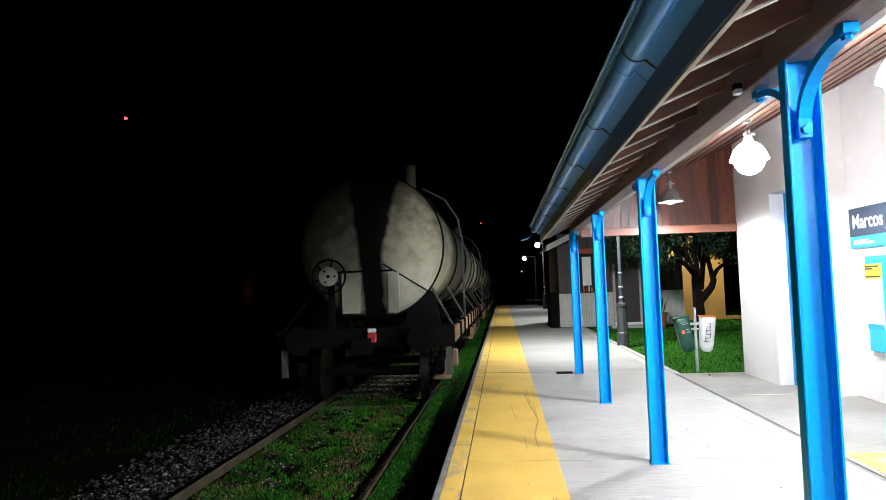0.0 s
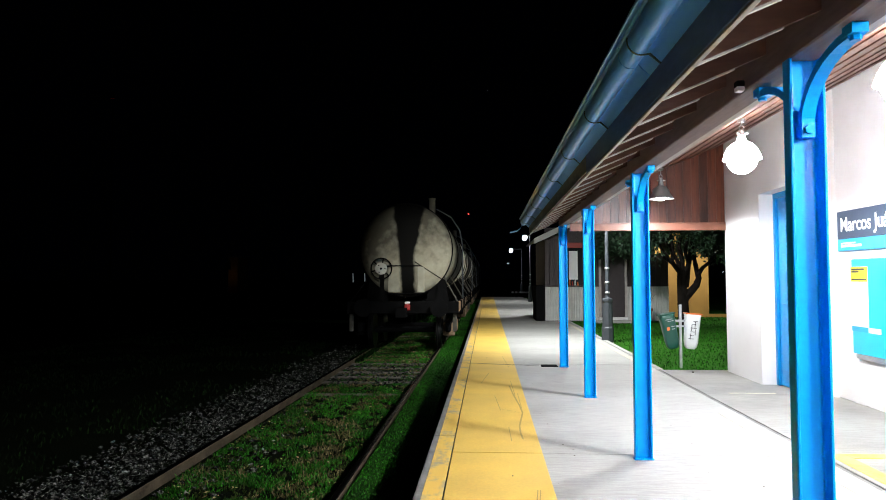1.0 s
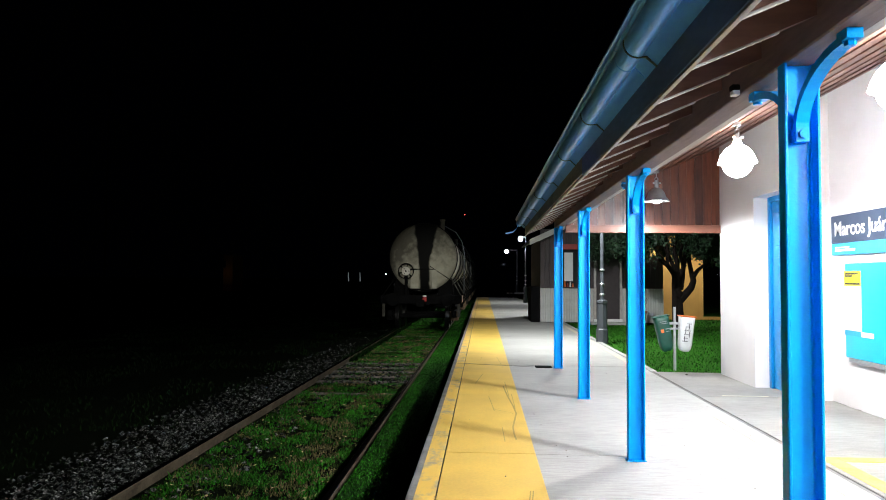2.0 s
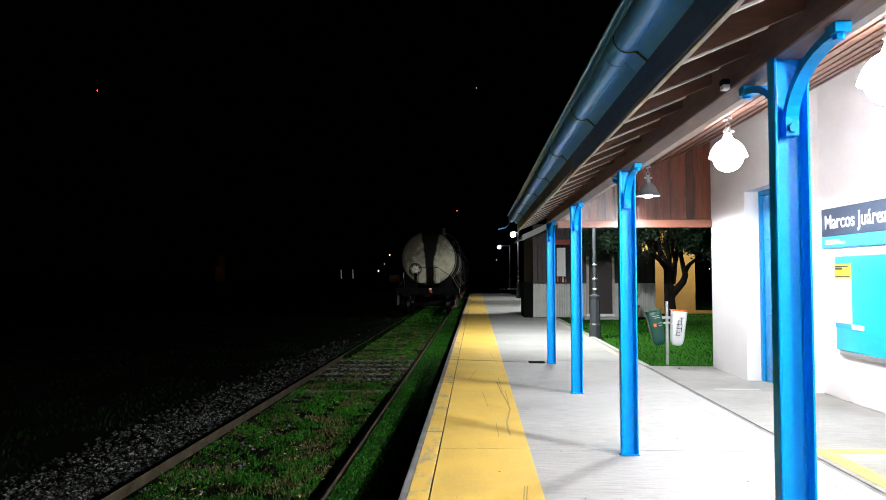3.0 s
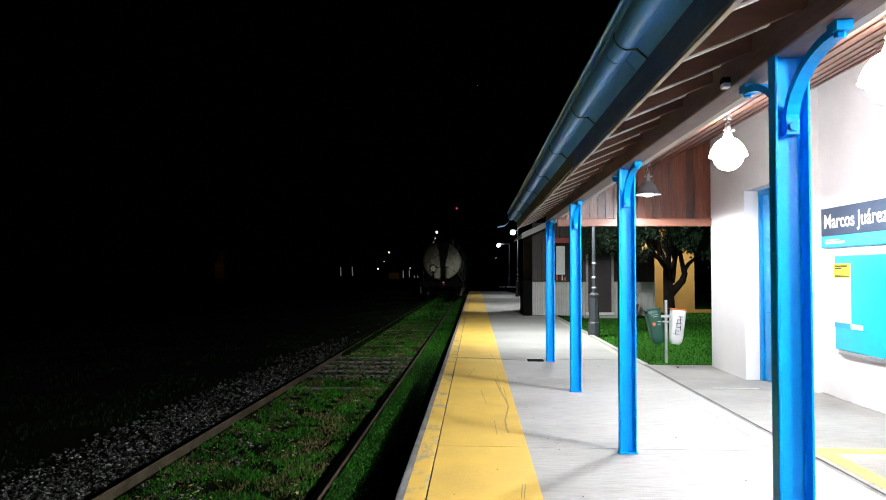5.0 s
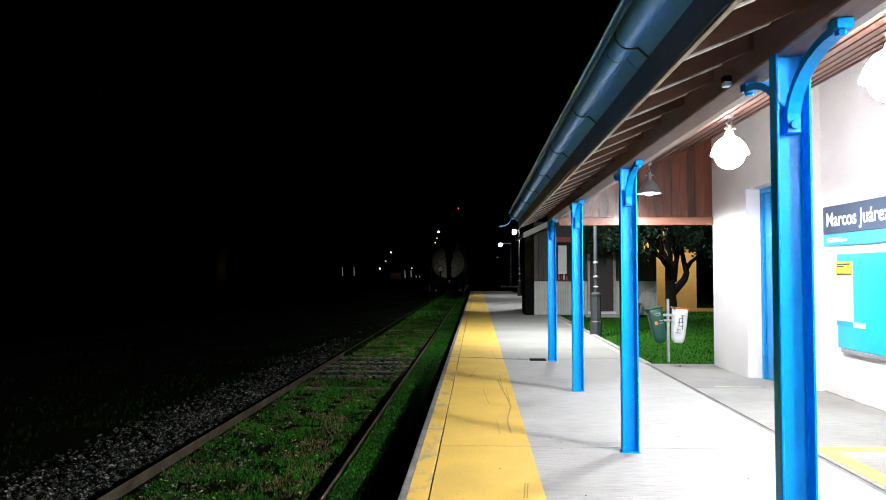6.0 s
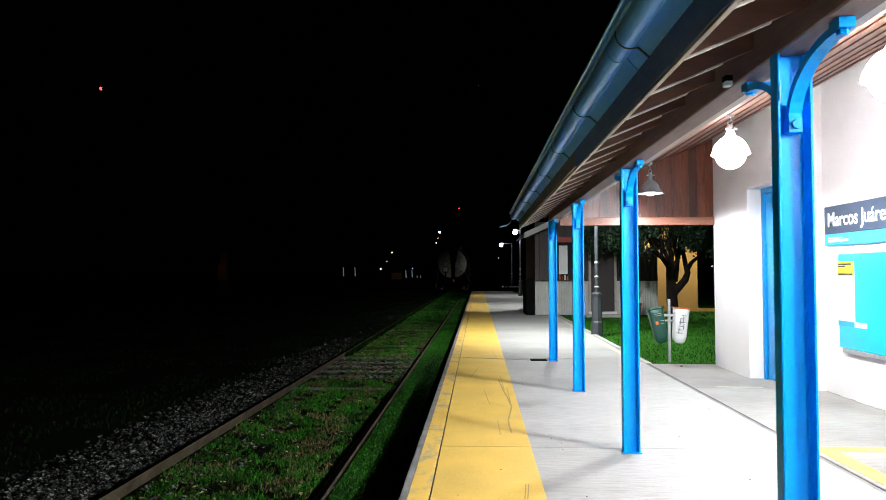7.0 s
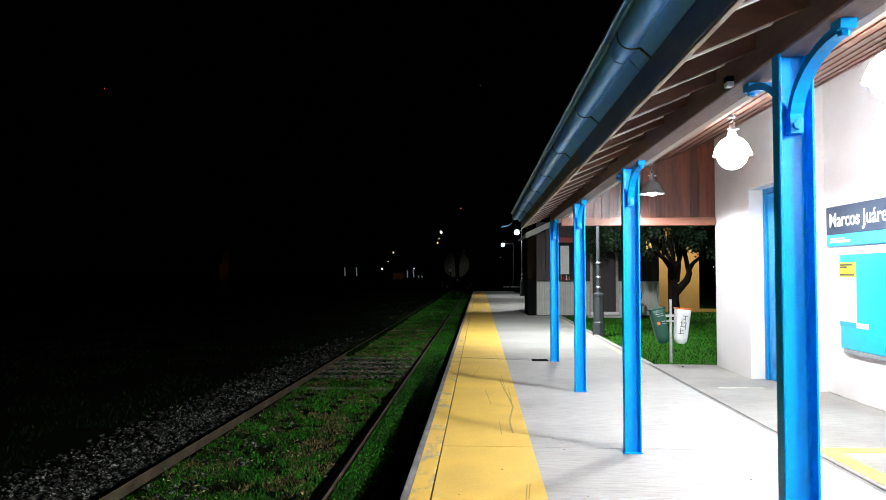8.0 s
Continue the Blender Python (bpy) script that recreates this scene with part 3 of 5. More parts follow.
def build_canopy():
    c = column_thing()
    for k in (-2, -1, 1, 2, 3):
        copy_thing(c, pose(COL_X, 2.73 + k * COL_STEP, 0))
    cp = thing("canopy", "timber platform canopy with red-brown boards and blue gutter", "canopy", kind="structure")
    part("beam", bbox(COL_X - 0.06, COL_X + 0.06, CAN_Y0, CAN_Y1 - 0.3, BEAM_Z, BEAM_Z + 0.16, 0.006), "dark_wood", cp, "dark timber beam on the columns")
    part("pale_batten", bbox(COL_X + 0.062, COL_X + 0.13, CAN_Y0, CAN_Y1 - 0.7, BEAM_Z + 0.02, BEAM_Z + 0.12, 0.004), "pale_wood", cp, "pale weathered batten beside the beam")
    # rafters over the eaves
    y = 2.40
    ys = []
    while y > CAN_Y0 + 0.1:
        y -= 0.47
    while y < CAN_Y1 - 0.05:
        y += 0.47
        ys.append(y)
    first = None
    for y in ys[:-1]:
        if first is None:
            bm = bmesh.new()
            vs = []
            for x, z0, z1 in ((0.704, roof_z(0.704) - 0.108, roof_z(0.704) + 0.04), (1.122, roof_z(1.122) - 0.108, roof_z(1.122) + 0.04)):
                for dy in (-0.016, 0.016):
                    vs += [bm.verts.new((x, dy, z0)), bm.verts.new((x, dy, z1))]
            for f in ((0, 1, 3, 2), (4, 6, 7, 5), (0, 4, 5, 1), (2, 3, 7, 6), (0, 2, 6, 4), (1, 5, 7, 3)):
                bm.faces.new([vs[i] for i in f])
            first = part("rafter", bm, "rafter", cp)
            first.location.y = y
            # pale strip below the rafter paints its lit bottom edge
            bm = bmesh.new()
            vs = [bm.verts.new((px, py, roof_z(px) - 0.108 - pz)) for px in (0.704, 1.0) for py in (-0.011, 0.011) for pz in (0.001, 0.008)]
            for f in ((0, 1, 3, 2), (4, 6, 7, 5), (0, 4, 5, 1), (2, 3, 7, 6), (0, 2, 6, 4), (1, 5, 7, 3)):
                bm.faces.new([vs[i] for i in f])
            lath = part("lath", bm, "pale_wood", first, "thin pale strip for the rafter's lit lower edge")
        else:
            r2 = same("rafter", first, cp, pose(0, y, 0))
            same("lath", lath, r2, pose(0, 0, 0))
    # eaves boarding above the rafters and lower ceiling boarding
    bm = bmesh.new()
    x = 0.70
    while x < 1.5:
        z0, z1 = roof_z(x) + 0.045, roof_z(x + 0.118) + 0.045
        vs = [bm.verts.new(p) for p in ((x, CAN_Y0, z0), (x + 0.118, CAN_Y0, z1), (x + 0.118, CAN_Y1, z1), (x, CAN_Y1, z0), (x, CAN_Y0, z0 + 0.02), (x + 0.118, CAN_Y0, z1 + 0.02), (x + 0.118, CAN_Y1, z1 + 0.02), (x, CAN_Y1, z0 + 0.02))]
        for f in ((0, 1, 2, 3), (7, 6, 5, 4), (0, 4, 5, 1), (1, 5, 6, 2), (2, 6, 7, 3), (3, 7, 4, 0)):
            bm.faces.new([vs[i] for i in f])
        x += 0.122
    part("eaves_boarding", bm, "eaves_wood", cp)
    bm = bmesh.new()
    x = COL_X + 0.16
    k = 0
    while x < 5.9:
        drop = 0.012 if k % 2 else 0.0
        z0, z1 = roof_z(x) - drop, roof_z(x + 0.13) - drop
        y1 = CAN_Y1 - 0.72
        vs = [bm.verts.new(p) for p in ((x, CAN_Y0, z0), (x + 0.13, CAN_Y0, z1), (x + 0.13, y1, z1), (x, y1, z0), (x, CAN_Y0, z0 + 0.02), (x + 0.13, CAN_Y0, z1 + 0.02), (x + 0.13, y1, z1 + 0.02), (x, y1, z0 + 0.02))]
        for f in ((0, 1, 2, 3), (7, 6, 5, 4), (0, 4, 5, 1), (1, 5, 6, 2), (2, 6, 7, 3), (3, 7, 4, 0)):
            bm.faces.new([vs[i] for i in f])
        x += 0.134
        k += 1
    tagged(obj("ceiling", bm, "ceiling"), "sloping red-brown varnished board ceiling under the canopy", "ceiling", kind="structure")
    # roof sheet
    bm = bmesh.new()
    n = 320
    prev = None
    for i in range(n + 1):
        yy = CAN_Y0 - 0.1 + (CAN_Y1 + 0.2 - CAN_Y0) * i / n
        w = 0.012 * math.cos(i * math.pi / 2)
        cur = [bm.verts.new((0.63, yy, roof_z(0.63) + 0.155 + w)), bm.verts.new((6.6, yy, roof_z(6.6) + 0.155 + w))]
        if prev:
            bm.faces.new((prev[0], prev[1], cur[1], cur[0]))
        prev = cur
    rs = part("roof_sheet", bm, "gutter", cp, "corrugated metal roof sheet")
    sol = rs.modifiers.new("thick", "SOLIDIFY")
    sol.thickness = 0.004
    # fascia boards
    for a, b in ((CAN_Y0, 0.2), (0.2, 4.86), (4.87, 6.9), (6.91, 8.6), (8.61, 10.1), (10.11, CAN_Y1)):
        part("fascia_board", bbox(0.679, 0.692, a, b, 2.127 if b < 4.9 else 2.142, 2.40, 0.003), "fascia" if b < 4.9 else "fascia_old", cp, "slate-blue fascia board" if b < 4.9 else "bare weathered fascia board")
    part("fascia_batten", bbox(0.680, 0.699, CAN_Y0, CAN_Y1, 2.114, 2.1255, 0.002), "pale_wood", cp, "pale batten along the fascia")
    # gutter
    for a, b in ((CAN_Y0, 0.4), (0.4, 2.93), (2.94, 5.9), (5.91, 8.9), (8.91, CAN_Y1 + 0.25)):
        bm = bmesh.new()
        belly = [(0.600 - 0.054 * math.cos(q), 2.338 - 0.056 * math.sin(q)) for q in (math.radians(-25 + 125 * i / 9) for i in range(10))]
        outer = [(0.556, 2.382), (0.546, 2.382), (0.541, 2.376), (0.546, 2.370), (0.554, 2.368)] + belly + [(0.618, 2.287), (0.626, 2.304), (0.637, 2.290), (0.676, 2.250)]
        inside = [(0.676, 2.372), (0.671, 2.372), (0.671, 2.262), (0.637, 2.297), (0.626, 2.309), (0.616, 2.292)] + [(0.6 + (x - 0.6) * 0.9, 2.338 + (h - 2.338) * 0.9) for x, h in belly[::-1]]
        extrude_profile(bm, outer + inside, (a, b))
        g = part("gutter", bm, "gutter", cp, "blue moulded metal gutter", True)
        for yy in [q for q in np.arange(-6.91, 12, 1.206) if a + 0.01 < q < b - 0.02]:
            bm = bmesh.new()
            ring = [(x - 0.001, h - 0.001) for x, h in belly[1:]] + [(0.634, 2.286), (0.676, 2.246)]
            ring2 = [(0.674, 2.241), (0.630, 2.279)] + [(0.6 + (x - 0.6) * 1.09, 2.338 + (h - 2.338) * 1.09) for x, h in belly[:0:-1]]
            extrude_profile(bm, ring + ring2, (yy, yy + 0.009))
            part("gutter_bracket", bm, "post_grey", g, "thin dark gutter strap")
    bm = bmesh.new()
    extrude_profile(bm, [(0.524, 2.384), (0.530, 2.382), (0.60, 2.402), (0.74, 2.432), (0.74, 2.442), (0.595, 2.412), (0.522, 2.392)], (CAN_Y0, CAN_Y1 + 0.2))
    part("drip_edge", bm, "gutter", cp, "folded blue drip edge")
    bm = bmesh.new()
    path = [(0.68, 2.41), (0.62, 2.375), (0.575, 2.30), (0.545, 2.235), (0.49, 2.19), (0.37, 2.165)]
    extrude_profile(bm, path + [(x, z + 0.008) for x, z in path[::-1]], (CAN_Y1 + 0.1, CAN_Y1 + 0.42))
    part("flashing", bm, "gutter", cp, "curved metal flashing at the gutter end")
    # boarded end
    ge = thing("gable_boarding", "red-brown varnished vertical boards closing the canopy end", "boarding", kind="structure")
    x = 1.26
    gy = 10.74
    while x < 3.64:
        w = 0.118 if x + 0.122 < 3.64 else 3.64 - x
        bm = bmesh.new()
        off = random.uniform(0, 0.006)
        zt0, zt1 = roof_z(x) + 0.02, roof_z(x + w) + 0.02
        vs = [bm.verts.new(p) for p in ((x, gy - off, 2.12), (x + w, gy - off, 2.12), (x + w, gy + 0.03, 2.12), (x, gy + 0.03, 2.12), (x, gy - off, zt0), (x + w, gy - off, zt1), (x + w, gy + 0.03, zt1), (x, gy + 0.03, zt0))]
        for f in ((0, 1, 2, 3), (7, 6, 5, 4), (0, 4, 5, 1), (1, 5, 6, 2), (2, 6, 7, 3), (3, 7, 4, 0)):
            bm.faces.new([vs[i] for i in f])
        part("board", bm, "plank", ge)
        x += 0.122
    part("bottom_rail", bbox(1.25, 3.66, 10.68, 10.73, 2.115, 2.235, 0.006), "trim_wood", ge, "lighter red-brown bottom rail")


# ---- station building ----
def build_station():
    wl = thing("wall_station", "white plastered station wall", "wall", kind="structure")
    bm = bmesh.new()
    box(bm, WALL_X, WALL_X + 0.35, -8, BAY_Y0 + 0.02, 0, 4.3)
    part("wall_panel", bm, "wall", wl)
    bm = bmesh.new()
    y0, y1, zt = 8.52, 9.40, 2.50
    box(bm, BAY_X, BAY_X + 0.4, y1, BAY_Y1, 0, 4.3)
    box(bm, BAY_X, BAY_X + 0.4, y0, y1, zt, 4.3)
    box(bm, BAY_X, BAY_X + 0.4, BAY_Y0, y0, 0, 4.3)
    part("wall_panel", bm, "wall", wl)
    bm = bmesh.new()
    box(bm, BAY_X + 0.4, 6.6, BAY_Y0, BAY_Y0 + 0.3, 0, 4.3)
    box(bm, BAY_X + 0.4, 6.6, BAY_Y1 - 0.3, BAY_Y1, 0, 4.3)
    box(bm, 6.6, 6.9, -8, BAY_Y1, 0, 5)
    box(bm, WALL_X, 6.9, -8.3, -8, 0, 4.5)
    part("wall_panel", bm, "wall", wl)
    d = thing("door_1", "bright blue wooden door in a deep white reveal", "door", BAY_X + 0.2, y0, 0, kind="structure")
    h = y1 - y0
    part("door_frame", bbox(-0.02, 0.06, h - 0.07, h, 0, zt, 0.004), "blue_door", d)
    part("door_frame", bbox(-0.02, 0.06, 0, 0.07, 0, zt, 0.004), "blue_door", d)
    part("door_frame", bbox(-0.02, 0.06, 0.07, h - 0.07, zt - 0.07, zt, 0.004), "blue_door", d)
    leaf = part("door_leaf", bbox(0.01, 0.05, 0.072, h - 0.072, 0.01, zt - 0.072, 0.003), "blue_door", d)
    for z0, z1 in ((0.2, 0.9), (1.05, 1.7), (1.85, 2.3)):
        part("door_panel", bbox(0.0, 0.012, 0.16, h - 0.16, z0, z1, 0.006), "blue_door", leaf)
    bm = bmesh.new()
    box(bm, BAY_X, BAY_X + 0.2, y0, y1, -0.01, 0.02)
    part("threshold", bm, "concrete", d)


def make_text(body, size, material, parent, m, extrude=0.002, bold=0.0):
    cu = bpy.data.curves.new("lettering", "FONT")
    cu.body, cu.size, cu.extrude, cu.offset = body, size, extrude, bold
    tmp = bpy.data.objects.new("lettering", cu)
    scene.collection.objects.link(tmp)
    dg = bpy.context.evaluated_depsgraph_get()
    me = bpy.data.meshes.new_from_object(tmp.evaluated_get(dg))
    bpy.data.objects.remove(tmp)
    me.materials.clear()
    me.materials.append(M[material])
    ob = new("lettering", me)
    ob.parent = parent
    ob.matrix_basis = m
    return ob


def face_wall(x, y, z):
    """A pose on the wall: x along the wall towards the camera, y up."""
    return Matrix.Translation((x, y, z)) @ Matrix(((0, 0, -1, 0), (-1, 0, 0, 0), (0, 1, 0, 0), (0, 0, 0, 1)))


M["sign_slate"] = mat("slate_blue_sign", (0.045, 0.062, 0.10), (0.04, 0.055, 0.09), 0.65, spec=0.2, bump=0.05)
M["sign_blue"] = mat("sign_blue", (0.0, 0.33, 0.70), (0.0, 0.30, 0.66), 0.45, bump=0.05)
M["cyan_board"] = mat("cyan_notice_board", (0.0, 0.44, 0.72), (0.0, 0.40, 0.68), 0.4, bump=0.05, scale=3)
M["poster_yellow"] = mat("yellow_poster", (0.75, 0.62, 0.02), (0.7, 0.56, 0.02), 0.6, bump=0.05)
M["paper"] = mat("white_paper", (0.8, 0.8, 0.79), (0.74, 0.74, 0.74), 0.7, bump=0.05)
M["ink"] = mat("dark_ink", (0.03, 0.03, 0.035), rough=0.7, bump=0)
M["red"] = mat("red_paint", (0.36, 0.028, 0.015), (0.25, 0.02, 0.012), 0.5)
M["orange"] = mat("orange_plastic", (0.75, 0.16, 0.02), (0.6, 0.12, 0.02), 0.5)


def build_sign():
    s = thing("station_sign", "slate and blue station name sign on the wall", "sign", WALL_X - 0.03, 8.34, 1.70)
    part("panel", bbox(-0.01, 0.03, -2.15, 0, 0.135, 0.455, 0.004), "sign_slate", s, "slate panel")
    part("stripe", bbox(-0.01, 0.03, -2.15, 0, 0.0, 0.133, 0.004), "sign_blue", s, "blue stripe")
    make_text("Marcos Ju\u00e1rez", 0.225, "paper", s, face_wall(-0.011, -0.075, 0.222) @ Matrix.Diagonal((0.97, 1, 1, 1)), bold=0.0025)
    bm = bmesh.new()
    box(bm, -0.0115, -0.009, -0.40, -0.09, 0.078, 0.092)
    part("small_print", bm, "paper", s)
    bm = bmesh.new()
    box(bm, -0.0115, -0.009, -0.52, -0.09, 0.04, 0.068)
    part("small_print", bm, "paper", s)
    b = thing("notice_board", "bright cyan notice board with posters on the wall", "notice board", WALL_X - 0.045, 8.04, 0.56)
    part("panel", bbox(0, 0.045, -2.0, 0, 0, 1.04, 0.006), "cyan_board", b)
    part("tray", bbox(0.0, 0.045, -2.0, -0.06, -0.05, -0.003, 0.004), "galv", b, "grey metal lower edge")
    bm = bmesh.new()
    box(bm, -0.004, -0.001, -0.34, 0.0, 0.30, 0.955)
    part("sheet", bm, "paper", b, "white notice sheet")
    bm = bmesh.new()
    box(bm, -0.007, -0.0045, -0.34, 0.0, 0.79, 0.955)
    yp = part("sheet", bm, "poster_yellow", b, "yellow notice sheet")
    for z, w in ((0.925, 0.27), (0.90, 0.15), (0.815, 0.3)):
        bm = bmesh.new()
        box(bm, -0.009, -0.0075, -0.02 - w, -0.02, z - 0.009, z + 0.009)
        part("print_line", bm, "ink", yp)
    bm = bmesh.new()
    box(bm, -0.007, -0.0045, -0.34, 0.0, 0.245, 0.30)
    part("sheet", bm, "sign_blue", b, "blue strip of the notice")
    bm = bmesh.new()
    box(bm, -0.009, -0.007, -0.58, -0.34, 0.245, 0.30)
    part("sheet", bm, "paper", b, "small white label")
    bm = bmesh.new()
    cyl(bm, (-0.003, -1.25, 0.62), (0.001, -1.25, 0.62), 0.2, n=24)
    part("emblem", bm, "sign_blue", b, "round pale emblem")


def pendant(y, watts, big, name="pendant_lamp"):
    x, z = (2.55, 2.585) if big else (2.44, 2.51)
    top = roof_z(x) - 0.012
    p = thing(name, ("bell pendant lamp with bloom built into its shade, blazing" if big else "bell-shaped grey metal pendant lamp glowing") + " cold white under the canopy", "pendant lamp", x, y, z, "pendant lamps under the canopy")
    bm = bmesh.new()
    rim = [(0.178, 0.0), (0.172, 0.012), (0.13, 0.07), (0.11, 0.13), (0.075, 0.17), (0.04, 0.19), (0.03, 0.25)]
    inside = [(0.02, 0.25), (0.035, 0.185), (0.07, 0.162), (0.104, 0.125), (0.124, 0.066), (0.166, 0.004)]
    if big:
        # the whole shade glows to imitate the bloom round the lamp
        lathe(bm, [(0.185, 0.0), (0.182, 0.010), (0.165, 0.06), (0.14, 0.11), (0.10, 0.155), (0.05, 0.185), (0.03, 0.24), (0.02, 0.24), (0.04, 0.18), (0.092, 0.148), (0.132, 0.104), (0.157, 0.056), (0.175, 0.003)], 28, cap=False)
        part("shade", bm, "bloom_glow", p, "bell shade given a glow in place of bloom", True)
    else:
        lathe(bm, rim + inside, 28, cap=False)
        part("shade", bm, "galv", p, "grey metal bell shade", True)
    # socket, two small screws and the hook on its chain
    bm = bmesh.new()
    cyl(bm, (0, 0, 0.24), (0, 0, 0.30), 0.034, 0.028, 14)
    part("socket", bm, "galv", p)
    for s in (-1, 1):
        bm = bmesh.new()
        cyl(bm, (s * 0.03, -0.02, 0.26), (s * 0.055, -0.03, 0.26), 0.010, n=8)
        part("screw", bm, "white_paint", p)
    bm = bmesh.new()
    ring = [(0.022 * math.cos(a), 0, 0.322 + 0.024 * math.sin(a)) for a in (2 * math.pi * i / 12 for i in range(13))]
    tube(bm, ring, 0.005, 6)
    part("hook", bm, "galv", p)
    bm = bmesh.new()
    cyl(bm, (0, 0, 0.34), (0, 0, top - z), 0.006)
    cyl(bm, (0, 0, top - z - 0.03), (0, 0, top - z + 0.02), 0.04)
    part("stem", bm, "galv", p)
    bm = bmesh.new()
    # the big bulb is oversized to take in its bloom
    r, zc = (0.145, 0.0) if big else (0.075, 0.04)
    lathe(bm, [(r * math.sin(math.pi * i / 12) + 0.0005, zc - r * math.cos(math.pi * i / 12) * (1.0 if big else 0.85)) for i in range(13)], 20)
    part("bulb", bm, "bulb", p, "glowing white bulb", True)
    d = bpy.data.lights.new("pendant_light", "SPOT")
    d.energy, d.color, d.shadow_soft_size = watts, (0.92, 0.97, 1.0), 0.05
    d.spot_size, d.spot_blend = radians(180), 0.2
    new("pendant_light", d).location = (x, y, z - 0.21)


def build_lamps():
    for y, w, big in ((9.95, CANOPY_W * 0.5, False), (7.12, CANOPY_W, True), (4.35, CANOPY_W, True), (1.6, CANOPY_W, True), (-1.15, CANOPY_W, True)):
        pendant(y, w, big)
    # small spotlights under the rafters
    for y in (3.1,):
        s = thing("small_fixture", "small grey box fixture on the canopy beam", "fixture", 1.083, y, 2.243)
        part("housing", bbox(0.0, 0.036, -0.02, 0.02, -0.004, 0.022, 0.004), "black_steel", s, "dark mounting block")
        part("lens", bbox(0.002, 0.034, -0.022, 0.018, -0.026, -0.0045, 0.003), "white_paint", s, "white lens")


def flood_post(x, y, z, arm, watts=FLOOD_W, aim=None, dy=0.0, tilt=0.0, side=-0.4, name="platform_lamp"):
    p = thing(name, "dark grey ringed lamp post with a bright white floodlight", "lamp post", x, y, 0, "platform lamp posts")
    bm = bmesh.new()
    lathe(bm, [(0.135, -0.5), (0.135, 0.28), (0.118, 0.30), (0.108, 0.86), (0.122, 0.88), (0.122, 0.92), (0.05, 0.96), (0.045, 1.0)], 8)
    part("pedestal", bm, "post_grey", p, "octagonal dark grey pedestal")
    bm = bmesh.new()
    cyl(bm, (0, 0, 0.98), (0, 0, z + 0.1), 0.045, 0.035, 12)
    part("pole", bm, "post_grey", p)
    for zr in (1.07, 1.30, 1.62):
        bm = bmesh.new()
        lathe(bm, [(0.046, zr - 0.025), (0.062, zr), (0.046, zr + 0.025)], 12)
        part("ring", bm, "galv", p)
    bm = bmesh.new()
    cyl(bm, (0, 0, z + 0.02), (arm, dy, z + 0.02), 0.03, n=8)
    part("arm", bm, "galv", p)
    part("housing", bbox(arm - 0.15, arm + 0.15, dy - 0.12, dy + 0.12, z + 0.05, z + 0.11, 0.02), "post_grey", p)
    bm = bmesh.new()
    r = 0.135
    lathe(bm, [(r * math.sin(math.pi * i / 12) + 0.001, -r * math.cos(math.pi * i / 12)) for i in range(13)], 24, Matrix.Translation((arm, dy, z - 0.1)))
    part("lens", bm, "flood_glow", p, "glowing white lens", True)
    place = (x + arm, y + dy, z - 0.38)
    if aim:
        d = bpy.data.lights.new("flood_light", "SPOT")
        d.energy, d.color, d.shadow_soft_size = watts, (1.0, 0.98, 0.88), 0.12
        d.spot_size, d.spot_blend = radians(9), 1.0
        new("flood_light", d).matrix_world = look(place, aim)
    else:
        d = bpy.data.lights.new("flood_light", "SPOT")
        d.energy, d.color, d.shadow_soft_size = watts, (0.93, 0.97, 0.97), 0.12
        d.spot_size, d.spot_blend = radians(158), 0.7
        new("flood_light", d).matrix_world = look(place, (place[0] + side, place[1] + tilt + 0.01, 0))


def build_posts():
    flood_post(2.52, 41.6, 3.90, -0.30, 380.0)
    flood_post(2.78, 57.2, 3.76, -0.86, 70.0)
    flood_post(2.68, 15.9, 4.3, -0.8, 1700.0, dy=-1.0, tilt=1.0, side=1.2)
    flood_post(3.3, 28.6, 4.5, -0.6, 950.0, side=-0.2)
    # unseen post added behind the camera; its narrow beam brightens the tank end
    flood_post(2.72, -9.6, 4.1, -0.86, 13000.0, (-1.2, 18.0, 1.8))
    # unseen post added behind the white wall to light the ochre building
    flood_post(8.5, 23.9, 4.1, -1.0, 560.0)


# ---- beyond the canopy ----
M["corrugated"] = mat("pale_corrugated_sheet", (0.52, 0.52, 0.50), (0.40, 0.40, 0.38), 0.6, 0.1, scale=3, fine=30)
M["kiosk_wood"] = mat("dark_kiosk_boards", (0.045, 0.03, 0.03), (0.025, 0.017, 0.018), 0.6, scale=6, fine=40, stretch=(1, 1, 0.15), vary=0.35)
M["door_dark"] = mat("dark_brown_door", (0.035, 0.022, 0.024), (0.022, 0.014, 0.016), 0.5)
M["ochre"] = mat("ochre_plaster", (0.52, 0.27, 0.06), (0.42, 0.21, 0.05), 0.85, scale=2, fine=40, bump=0.2)
M["bark"] = mat("tree_bark", spec=0.03, c1=(0.024, 0.019, 0.017), c2=(0.012, 0.010, 0.009), rough=0.95, scale=10, fine=50, bump=0.9, dist=0.03, stretch=(1, 1, 0.3))
M["leaf"] = mat("tree_leaf", (0.018, 0.050, 0.020), (0.010, 0.028, 0.013), 0.6, bump=0, vary=0.7, island=True)
M["bin_green"] = mat("green_plastic", (0.008, 0.07, 0.048), (0.007, 0.055, 0.038), 0.45, bump=0.1)
M["bin_white"] = mat("white_plastic", (0.70, 0.71, 0.72), (0.6, 0.61, 0.62), 0.45, bump=0.1)
M["terracotta"] = mat("terracotta", (0.28, 0.10, 0.05), (0.2, 0.07, 0.04), 0.8)
M["glass_dark"] = mat("dark_window_glass", (0.02, 0.022, 0.025), rough=0.08, bump=0)
